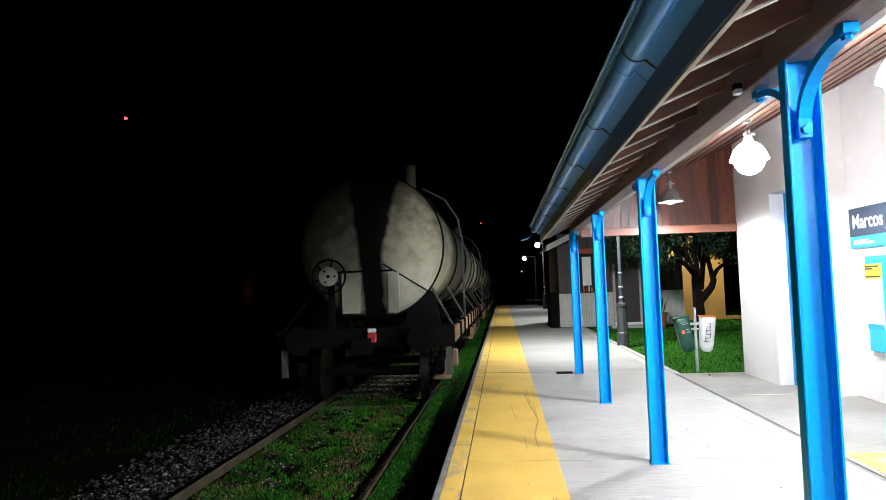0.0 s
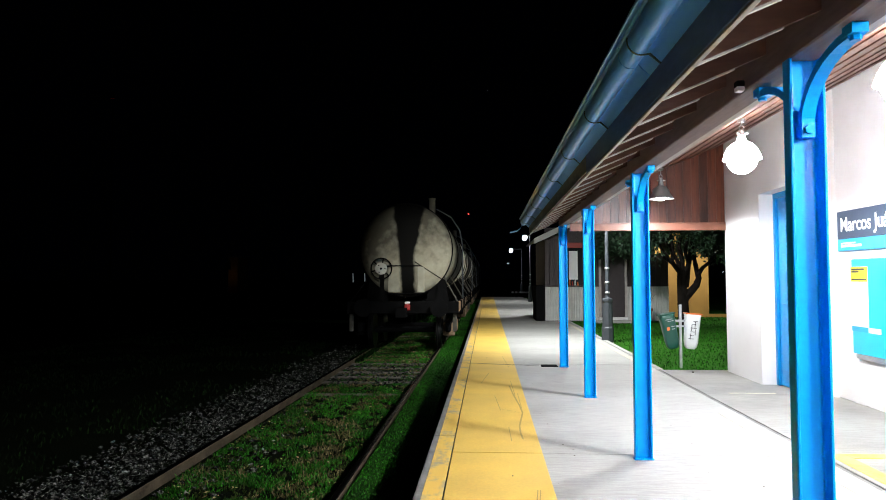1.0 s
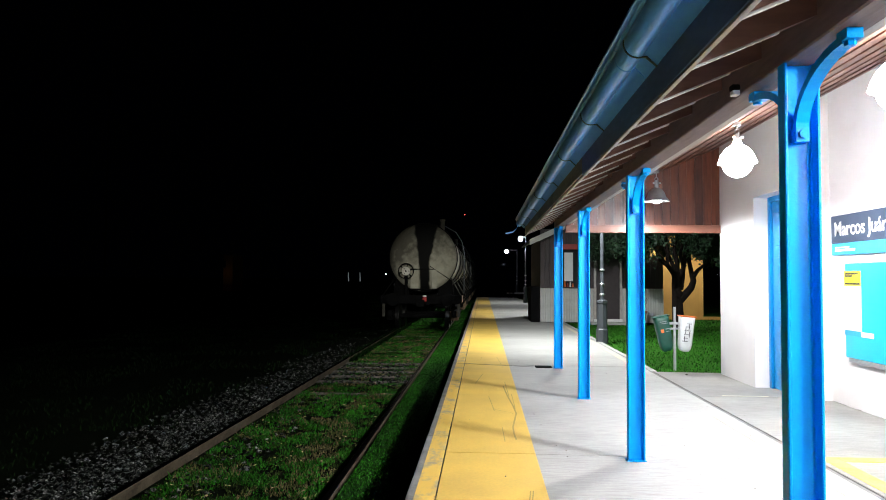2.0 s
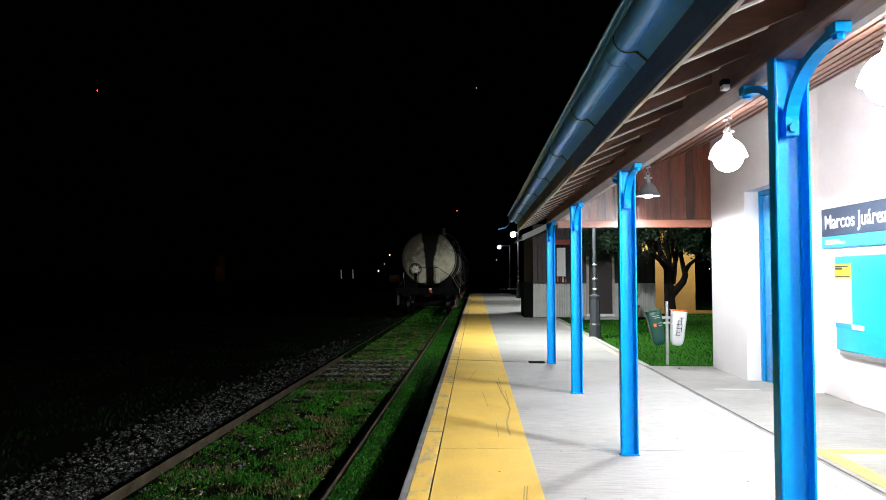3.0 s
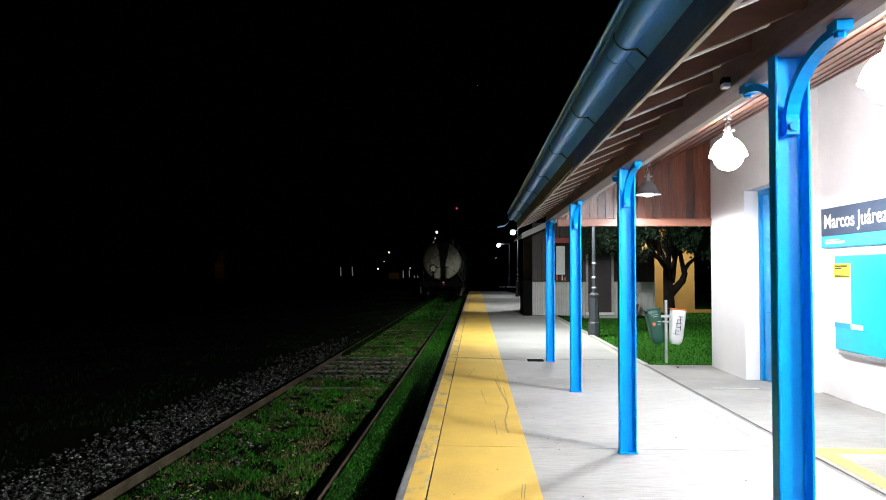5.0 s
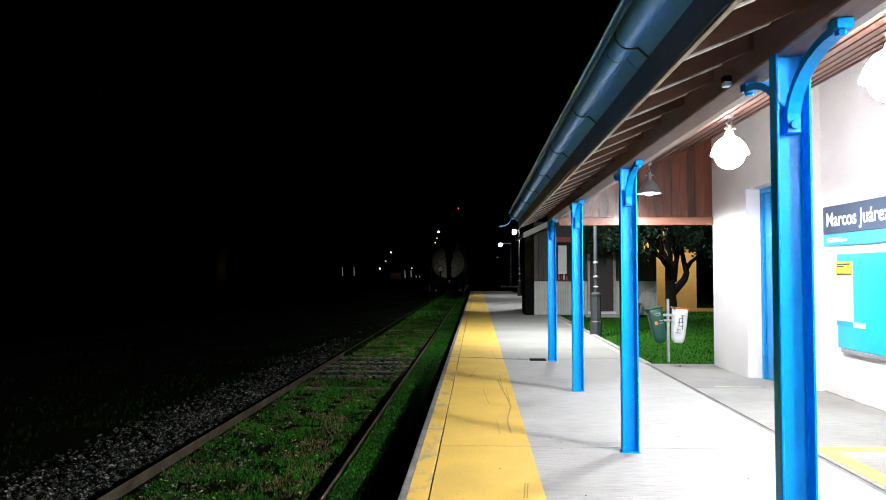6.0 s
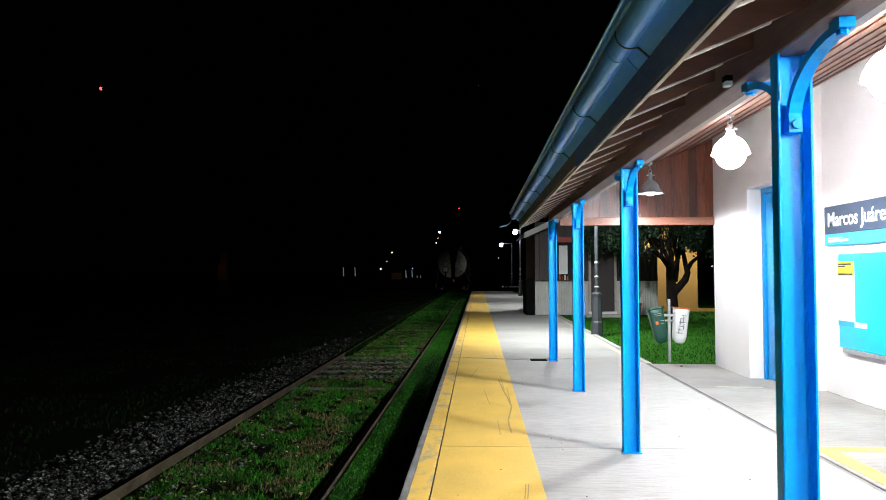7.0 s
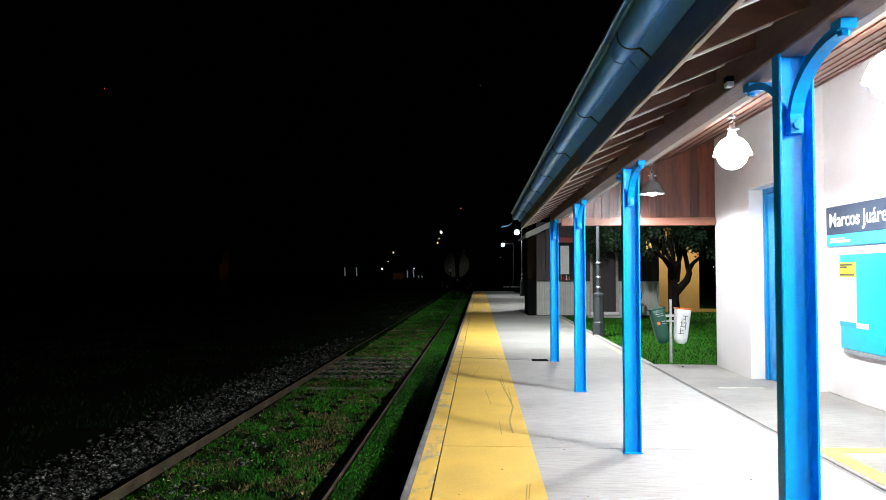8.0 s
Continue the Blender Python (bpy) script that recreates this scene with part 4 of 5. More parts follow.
M["wall_lamp_glow"] = mat("warm_lamp_glow", (0.9, 0.6, 0.2), emit=(1.0, 0.55, 0.15), power=0.9, bump=0)


def build_kiosk():
    k = thing("kiosk", "small dark timber kiosk with pale corrugated lower panels", "kiosk", 1.86, 22.85, 0)
    w, dp = 3.95, 4.2
    for x0, x1 in ((0, 1.72), (2.62, 3.95)):
        bm = bmesh.new()
        n = int((x1 - x0) / 0.038)
        prev = None
        for i in range(n + 1):
            x = x0 + (x1 - x0) * i / n
            yy = -0.012 * (i % 2)
            cur = [bm.verts.new((x, yy, 0.02)), bm.verts.new((x, yy, 1.12))]
            if prev:
                bm.faces.new((prev[0], cur[0], cur[1], prev[1]))
            prev = cur
        sheet = part("lower_panel", bm, "corrugated", k, "pale corrugated metal panel")
        sheet.modifiers.new("thick", "SOLIDIFY").thickness = 0.004
    bm = bmesh.new()
    box(bm, 0.02, w, 0.02, 0.1, 0.0, 1.12)
    box(bm, 0.0, 0.08, 0.1, dp, 0.0, 2.7)
    box(bm, w - 0.08, w, 0.1, dp, 0, 2.7)
    box(bm, 0, w, dp, dp + 0.08, 0, 2.7)
    part("body", bm, "kiosk_wood", k)
    x = 0.0
    while x < w - 0.01:
        e = min(x + 0.148, w)
        if 1.73 < (x + e) / 2 < 2.64:
            part("board", bbox(x, e - 0.006, 0.0, 0.05, 2.64, 3.05, 0.004), "kiosk_wood", k)
        elif not (0.62 < (x + e) / 2 < 1.42):
            part("board", bbox(x, e - 0.006, 0.0, 0.05, 1.13, 3.05, 0.004), "kiosk_wood", k)
        else:
            part("board", bbox(x, e - 0.006, 0.0, 0.05, 2.55, 3.05, 0.004), "kiosk_wood", k)
        x = e
    wn = part("window_frame", bbox(0.42, 1.52, -0.03, 0.02, 2.38, 2.55, 0.005), "red", k, "red painted window frame")
    part("window_frame", bbox(1.44, 1.54, -0.03, 0.02, 1.13, 2.38, 0.005), "red", k, "red painted window frame")
    part("window_frame", bbox(0.58, 0.68, -0.03, 0.02, 1.13, 2.38, 0.005), "red", k, "red painted window frame")
    bm = bmesh.new()
    box(bm, 0.6, 1.46, 0.10, 0.12, 1.1, 2.5)
    part("glass", bm, "glass_dark", wn)
    bm = bmesh.new()
    box(bm, 0.78, 1.06, 0.03, 0.05, 1.35, 2.28)
    part("notice", bm, "paper", k, "white sheet in the window")
    for i in range(4):
        bm = bmesh.new()
        cyl(bm, (0.80 + i * 0.085, 0.0, 1.13), (0.80 + i * 0.085, 0.0, 1.13 + (0.22, 0.16, 0.2, 0.15)[i]), 0.03, 0.018, 8)
        part("bottle", bm, ("orange", "red", "white_paint", "orange")[i], k)
    part("counter", bbox(-0.03, 1.72, -0.08, 0.3, 1.12, 1.16, 0.006), "kiosk_wood", k)
    part("door", bbox(1.82, 2.55, -0.012, 0.015, 0.135, 2.57, 0.004), "door_dark", k, "dark brown door")
    for x0, x1 in ((1.73, 1.81), (2.56, 2.64)):
        part("door_jamb", bbox(x0, x1, -0.01, 0.05, 0, 2.62, 0.005), "pale_wood", k, "pale door jamb")
    part("door_jamb", bbox(1.81, 2.56, -0.01, 0.05, 2.58, 2.64, 0.005), "pale_wood", k, "pale door head")
    part("door_sill", bbox(1.73, 2.64, -0.03, 0.015, 0.042, 0.13, 0.005), "white_paint", k, "pale door sill")
    part("step", bbox(1.6, 2.8, -0.35, -0.02, -0.05, 0.04, 0.01), "concrete", k)
    # roof, a monopitch with a pale bargeboard
    bm = bmesh.new()
    vs = [bm.verts.new(p) for p in ((-0.35, -0.4, 2.62), (1.1, -0.4, 3.28), (1.1, dp + 0.3, 3.28), (-0.35, dp + 0.3, 2.62), (-0.35, -0.4, 2.68), (1.1, -0.4, 3.34), (1.1, dp + 0.3, 3.34), (-0.35, dp + 0.3, 2.68))]
    for f in ((0, 1, 2, 3), (7, 6, 5, 4), (0, 4, 5, 1), (1, 5, 6, 2), (2, 6, 7, 3), (3, 7, 4, 0)):
        bm.faces.new([vs[i] for i in f])
    box(bm, 1.1, w + 0.3, -0.4, dp + 0.3, 3.28, 3.34)
    part("roof", bm, "roof", k)
    bm = bmesh.new()
    vs = [bm.verts.new(p) for p in ((-0.37, -0.43, 2.50), (1.1, -0.43, 3.17), (1.1, -0.40, 3.17), (-0.37, -0.40, 2.50), (-0.37, -0.43, 2.68), (1.1, -0.43, 3.36), (1.1, -0.40, 3.36), (-0.37, -0.40, 2.68))]
    for f in ((0, 1, 2, 3), (7, 6, 5, 4), (0, 4, 5, 1), (1, 5, 6, 2), (2, 6, 7, 3), (3, 7, 4, 0)):
        bm.faces.new([vs[i] for i in f])
    part("bargeboard", bm, "corrugated", k, "pale bargeboard")
    b = bbox(1.57, 1.84, 22.95, 24.5, 0, 1.16, 0.01)
    tagged(obj("storage_box", b, "black_steel"), "dark closed box standing beside the kiosk", "box")


def build_ochre():
    o = thing("ochre_building", "ochre plastered building behind the tree", "building", 6.0, 26.0, -0.05)
    bm = bmesh.new()
    box(bm, 0, 2.05, 0, 5, 0, 3.6)
    part("wall", bm, "ochre", o)
    bm = bmesh.new()
    box(bm, 2.05, 6.5, 0, 0.2, 0, 0.12)
    part("plinth", bm, "ochre", o)
    part("roof", bbox(-0.2, 2.25, -0.3, 5.2, 3.6, 3.75, 0.02), "roof", o)
    w = thing("wall_lantern", "small warm glowing wall lantern", "lantern", 5.42, 22.6, 2.3)
    part("glass", bbox(-0.08, 0.08, -0.08, 0.08, -0.14, 0.14, 0.03), "wall_lamp_glow", w)
    part("cap", bbox(-0.1, 0.1, -0.1, 0.1, 0.142, 0.18, 0.01), "black_steel", w)
    part("bracket", bbox(-0.02, 0.02, 0.081, 0.26, 0.05, 0.09, 0.004), "black_steel", w)


def build_tree(x, y):
    t = thing("tree", "dark forked tree with a dense low crown on the lawn", "tree", x, y, -0.06)
    rnd = random.Random(5)
    bm = bmesh.new()
    tips = []

    def limb(pts, r0, r1):
        n = len(pts) - 1
        ps = [Vector(q) for q in pts]
        rings = []
        for i, q in enumerate(ps):
            d = (ps[min(i + 1, n)] - ps[max(i - 1, 0)]).normalized()
            u = d.cross(Vector((0, 1, 0.02))).normalized()
            v = d.cross(u)
            r = r0 + (r1 - r0) * i / n
            rings.append([bm.verts.new(q + (u * math.cos(a) + v * math.sin(a)) * r * rnd.uniform(0.9, 1.1)) for a in (2 * math.pi * k / 10 for k in range(10))])
        for ra, rb in zip(rings, rings[1:]):
            for k in range(10):
                bm.faces.new((ra[k], ra[(k + 1) % 10], rb[(k + 1) % 10], rb[k]))
        bm.faces.new(rings[0][::-1])
        bm.faces.new(rings[-1])
        tips.append(pts[-1])
    limb([(0, 0, 0), (0.0, 0, 0.3), (-0.02, 0.02, 0.7), (-0.03, 0, 1.12)], 0.18, 0.15)
    limb([(-0.03, 0, 1.05), (-0.07, 0, 1.35), (-0.06, 0, 1.7)], 0.15, 0.12)
    limb([(-0.1, 0, 1.6), (-0.3, -0.05, 1.86), (-0.55, -0.1, 2.15), (-0.85, -0.1, 2.6)], 0.075, 0.03)
    limb([(-0.13, 0, 1.62), (-0.30, 0.1, 1.95), (-0.27, 0.1, 2.3), (-0.36, 0.1, 2.9)], 0.07, 0.035)
    limb([(-0.04, 0, 1.66), (-0.02, 0.05, 2.0), (-0.11, 0.05, 2.4), (0.0, 0.05, 2.95)], 0.085, 0.04)
    limb([(0.0, 0, 1.55), (0.14, -0.05, 1.85), (0.05, -0.05, 2.2), (0.12, -0.1, 2.8)], 0.08, 0.035)
    limb([(0.05, 0, 1.2), (0.13, 0.1, 1.5), (0.18, 0.12, 1.8), (0.24, 0.1, 2.15), (0.3, 0.1, 2.8)], 0.10, 0.045)
    limb([(0.03, 0, 0.85), (0.22, -0.03, 1.06), (0.36, -0.05, 1.24), (0.43, -0.05, 1.45), (0.38, 0, 1.72), (0.32, 0, 2.05), (0.36, 0, 2.8)], 0.125, 0.05)
    limb([(0.41, -0.05, 1.55), (0.55, -0.1, 1.76), (0.74, -0.1, 1.92), (1.1, -0.1, 2.35)], 0.075, 0.03)
    limb([(-0.3, -0.05, 1.86), (-0.5, 0.2, 2.05), (-0.6, 0.5, 2.6)], 0.05, 0.025)
    limb([(-0.06, 0, 1.7), (-0.2, 0.3, 2.2), (-0.4, 0.6, 2.8)], 0.07, 0.03)
    part("trunk", bm, "bark", t, "dark forked trunk with curving limbs", True)
    # crown of leaf clumps
    cl = []
    for _ in range(190):
        a = rnd.uniform(0, 6.28)
        rr = 2.7 * math.sqrt(rnd.random())
        cx, cy = rr * math.cos(a), rr * math.sin(a) * 0.9
        low = 2.62 if -1.15 < cx < -0.1 else 2.38 - 0.22 * rr * rnd.random() ** 2
        cl.append((cx, cy, low + rnd.random() * 1.8 * (1 - rr / 3.4), rnd.uniform(0.18, 0.36 if low > 2.6 else 0.42)))
    n = 34000
    c = np.array([cl[i] for i in np.random.randint(0, len(cl), n)])
    d = np.random.normal(size=(n, 3))
    d /= np.linalg.norm(d, axis=1)[:, None]
    p = c[:, :3] + d * c[:, 3:4] * np.random.rand(n, 1) ** 0.5
    u = np.random.normal(size=(n, 3))
    u /= np.linalg.norm(u, axis=1)[:, None]
    v = np.cross(u, np.random.normal(size=(n, 3)))
    v /= np.linalg.norm(v, axis=1)[:, None]
    s = np.random.uniform(0.03, 0.065, (n, 1))
    q = np.stack([p - u * s, p + v * s * 0.5, p + u * s, p - v * s * 0.5], 1)
    crown = raw("crown", q.reshape(-1, 3).tolist(), (np.arange(n)[:, None] * 4 + np.arange(4)).tolist(), "leaf")
    crown.parent = t
    tagged(crown, "crown of small dark green leaves", kind="stuff")


def build_bins():
    b = thing("litter_bins", "pair of hanging plastic litter bins on a grey post", "litter bin", 3.07, 11.4, -0.05)
    part("post", bbox(-0.02, 0.02, -0.02, 0.02, 0, 1.02, 0.004), "galv", b)
    part("crossbar", bbox(-0.11, 0.11, -0.035, -0.021, 0.74, 0.78, 0.003), "galv", b)
    part("crossbar", bbox(-0.11, 0.11, -0.035, -0.021, 0.66, 0.69, 0.003), "galv", b)
    for sx, mt, tilt, lab in ((-1, "bin_green", -11, "dark green plastic bin"), (1, "bin_white", 5, "white plastic bin with scrawled bars")):
        bm = bmesh.new()
        prof = [(0.122, 0.10, 0.27), (0.118, 0.095, 0.2), (0.104, 0.085, -0.17), (0.09, 0.072, -0.25), (0.062, 0.05, -0.285), (0.03, 0.03, -0.29)]
        rings = []
        for wx, wy, z in prof:
            ring = []
            for i in range(16):
                a = 2 * math.pi * i / 16
                ca, sa = math.cos(a), math.sin(a)
                ring.append(bm.verts.new((wx * math.copysign(abs(ca) ** 0.5, ca), wy * math.copysign(abs(sa) ** 0.5, sa), z)))
            rings.append(ring)
        for r0, r1 in zip(rings, rings[1:]):
            for i in range(16):
                bm.faces.new((r0[i], r0[(i + 1) % 16], r1[(i + 1) % 16], r1[i]))
        bm.faces.new(rings[-1])
        bn = part("bin", bm, mt, b, lab, True)
        bn.matrix_basis = pose(0.168 if sx > 0 else -0.178, -0.02, 0.60, 0, tilt, 0)
        bn.modifiers.new("thick", "SOLIDIFY").thickness = 0.006
        bm = bbox(-0.13, 0.13, -0.107, 0.107, 0.264, 0.283, 0.008)
        part("rim", bm, "orange" if sx > 0 else mt, bn, "orange rim" if sx > 0 else "")
        bm = bmesh.new()
        if sx > 0:
            for z, w, sh in ((0.16, 0.035, 0.02), (0.11, 0.03, 0.0), (0.05, 0.05, 0.0), (-0.01, 0.04, -0.01), (-0.07, 0.03, -0.02), (-0.12, 0.045, -0.03)):
                box(bm, sh - w, sh + w, -0.1065, -0.1, z - 0.004, z + 0.004)
            for x0, z0, z1 in ((0.02, 0.05, 0.16), (-0.03, 0.0, 0.10), (0.03, -0.06, 0.03), (-0.04, -0.13, -0.04)):
                box(bm, x0 - 0.004, x0 + 0.004, -0.1065, -0.1, z0, z1)
            part("scrawl", bm, "ink", bn, "black scrawled bars")
        else:
            box(bm, -0.055, -0.012, -0.108, -0.1, 0.02, 0.07)
            part("sticker", bm, "orange", bn, "small orange sticker")
            for z, x0, x1 in ((0.19, -0.05, 0.06), (0.16, -0.03, 0.07), (0.07, 0.02, 0.08), (0.03, 0.02, 0.07)):
                bm = bmesh.new()
                box(bm, x0, x1, -0.107, -0.1, z - 0.004, z + 0.004)
                part("print_line", bm, "galv", bn)
    p = thing("flower_pot", "terracotta flower pot with a small plant", "flower pot", 4.85, 21.9, -0.05)
    bm = bmesh.new()
    lathe(bm, [(0.14, 0), (0.2, 0.42), (0.23, 0.43), (0.23, 0.5), (0.19, 0.5), (0.18, 0.46)], 16)
    part("pot", bm, "terracotta", p, "", True)
    bm = bmesh.new()
    rnd = random.Random(2)
    for _ in range(26):
        a, l = rnd.uniform(0, 6.28), rnd.uniform(0.25, 0.6)
        base = Vector((0.08 * math.cos(a), 0.08 * math.sin(a), 0.46))
        tip = base + Vector((math.cos(a) * l * 0.5, math.sin(a) * l * 0.5, l))
        sd = Vector((-math.sin(a), math.cos(a), 0)) * 0.02
        mid = (base + tip) / 2 + Vector((0, 0, 0.05))
        bm.faces.new([bm.verts.new(c) for c in (base, mid - sd, tip, mid + sd)])
    part("leaves", bm, "leaf", p, "thin green leaves")


# ---- distance ----
M["far_white"] = mat("far_white_light", (0.9, 0.9, 0.9), emit=(0.9, 1.0, 0.95), power=6, bump=0)
M["far_dim"] = mat("far_dim_post_glow", (0.5, 0.5, 0.5), emit=(0.8, 0.95, 1.0), power=0.10, bump=0)
M["far_warm"] = mat("far_warm_light", (0.9, 0.9, 0.9), emit=(1.0, 0.75, 0.4), power=4, bump=0)
M["far_red"] = mat("far_red_light", (0.9, 0.1, 0.1), emit=(1.0, 0.06, 0.05), power=4, bump=0)


def far_pole(x, y, z, material, label, r):
    p = thing("distant_lamp", label, "distant lamp", x, y, GROUND_Z, "distant lamps")
    bm = bmesh.new()
    cyl(bm, (0, 0, 0), (0, 0, z - GROUND_Z), 0.06, 0.04, 6)
    part("pole", bm, "black_steel", p)
    bm = bmesh.new()
    lathe(bm, [(r * math.sin(math.pi * i / 6) + 0.001, z - GROUND_Z - r * math.cos(math.pi * i / 6)) for i in range(7)], 10)
    part("lamp_head", bm, material, p)


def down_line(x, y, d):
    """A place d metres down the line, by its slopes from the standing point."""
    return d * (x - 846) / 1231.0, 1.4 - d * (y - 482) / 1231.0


def build_distance():
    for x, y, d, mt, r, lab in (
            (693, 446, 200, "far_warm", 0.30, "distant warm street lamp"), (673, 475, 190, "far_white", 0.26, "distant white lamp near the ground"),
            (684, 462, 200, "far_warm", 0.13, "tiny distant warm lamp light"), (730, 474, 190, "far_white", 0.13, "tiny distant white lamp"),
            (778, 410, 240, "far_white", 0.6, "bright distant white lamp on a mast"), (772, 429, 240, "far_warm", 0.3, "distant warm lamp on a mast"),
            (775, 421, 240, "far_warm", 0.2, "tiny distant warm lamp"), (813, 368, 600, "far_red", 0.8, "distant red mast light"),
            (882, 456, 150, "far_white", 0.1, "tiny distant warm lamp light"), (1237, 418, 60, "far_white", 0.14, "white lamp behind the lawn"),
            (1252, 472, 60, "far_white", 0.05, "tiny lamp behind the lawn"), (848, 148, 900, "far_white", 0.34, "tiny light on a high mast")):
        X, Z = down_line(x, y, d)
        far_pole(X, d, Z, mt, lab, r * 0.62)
    # pale upright posts, given a weak glow so that they show at night
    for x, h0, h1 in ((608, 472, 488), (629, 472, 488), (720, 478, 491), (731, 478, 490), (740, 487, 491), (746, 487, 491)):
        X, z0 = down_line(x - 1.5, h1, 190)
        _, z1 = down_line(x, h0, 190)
        st = thing("strip_light", "pale distant post beside the yard, given a weak glow", "light strip", X, 190, GROUND_Z, "distant strip lights")
        bm = bmesh.new()
        cyl(bm, (0, 0, 0), (0, 0, z0 - GROUND_Z), 0.05, n=6)
        part("post", bm, "black_steel", st)
        bm = bmesh.new()
        cyl(bm, (0, 0, z0 - GROUND_Z), (-0.12, 0, z1 - GROUND_Z), 0.17, 0.11, n=8)
        part("tube", bm, "far_dim", st, "upper post with an added dim glow")
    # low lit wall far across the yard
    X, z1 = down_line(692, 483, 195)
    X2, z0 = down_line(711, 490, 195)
    fw = thing("distant_wall", "low orange wall dimly lit far across the yard", "wall", X, 195, GROUND_Z)
    part("panel", bbox(0, X2 - X, 0, 0.3, 0, z1 - GROUND_Z, 0.02), "ochre", fw)
    part("coping", bbox(0, X2 - X, -0.05, 0.35, z1 - GROUND_Z + 0.002, z1 - GROUND_Z + 0.12, 0.02), "concrete", fw)
    # added light with no fixture, brightens the far wall
    lamp("far_fill_light", ((X + X2) / 2, 193.5, 2.2), 1.6, (1.0, 0.62, 0.25), 0.15)
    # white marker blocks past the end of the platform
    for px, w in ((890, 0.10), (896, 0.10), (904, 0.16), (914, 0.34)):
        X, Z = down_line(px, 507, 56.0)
        mk = thing("marker_post", "low dark post with a white painted head past the platform end", "marker post", X, 56.0, GROUND_Z, "marker posts")
        part("post", bbox(-w, w, 0, 0.1, 0, Z - GROUND_Z - 0.06, 0.01), "black_steel", mk)
        part("head", bbox(-w, w, -0.01, 0.11, Z - GROUND_Z - 0.058, Z - GROUND_Z + 0.06, 0.01), "white_paint", mk, "white painted head")


def build_far_shed():
    b = thing("distant_building", "dim ochre building far across the yard", "building", -35.0, 92.0, GROUND_Z)
    bm = bmesh.new()
    box(bm, 0.0, 1.3, 0, 4, 0.9, 4.8)
    part("wall", bm, "ochre", b)
    bm = bmesh.new()
    box(bm, 0.0, 1.3, -0.03, 4, 0, 0.9)
    part("plinth", bm, "red", b, "dark red plinth")
    part("sign_box", bbox(-0.3, 0.35, -0.5, -0.02, 3.2, 4.1, 0.03), "black_steel", b)
    part("roof", bbox(-0.4, 1.7, -0.4, 4.4, 4.8, 5.0, 0.03), "roof", b)
    # added light with no fixture, makes the building faintly visible
    lamp("far_fill_light", (-34.4, 90.6, 2.0), 0.55, (1.0, 0.62, 0.25), 0.15)


def build_beacon():
    """A mast with a turning beacon: the hood is open over 90 degrees."""
    x, y, z = -167.9, 300.0, 83.9
    b = thing("beacon_mast", "tall distant mast with a red turning beacon", "mast", x, y, GROUND_Z)
    bm = bmesh.new()
    cyl(bm, (0, 0, 0), (0, 0, z - GROUND_Z - 1.2), 0.4, 0.2, 8)
    part("mast", bm, "black_steel", b)
    bm = bmesh.new()
    lathe(bm, [(0.72 * math.sin(math.pi * i / 8) + 0.001, z - GROUND_Z - 0.72 * math.cos(math.pi * i / 8)) for i in range(9)], 14)
    part("beacon", bm, "far_red", b, "glowing red beacon")
    bm = bmesh.new()
    prev = None
    n = 26
    for i in range(n + 1):
        a = radians(-90 + 45 + 270 * i / n)
        cur = [bm.verts.new((r * math.cos(a), r * math.sin(a), h)) for r, h in ((1.0, -1.0), (1.0, 1.0), (1.08, 1.0), (1.08, -1.0))]
        if prev:
            for k in range(4):
                bm.faces.new((prev[k], cur[k], cur[(k + 1) % 4], prev[(k + 1) % 4]))
        else:
            bm.faces.new(cur)
        prev = cur
    bm.faces.new(prev[::-1])
    hood = part("hood", bm, "black_steel", b, "dark turning hood")
    hood.location = (0, 0, z - GROUND_Z)
    return hood


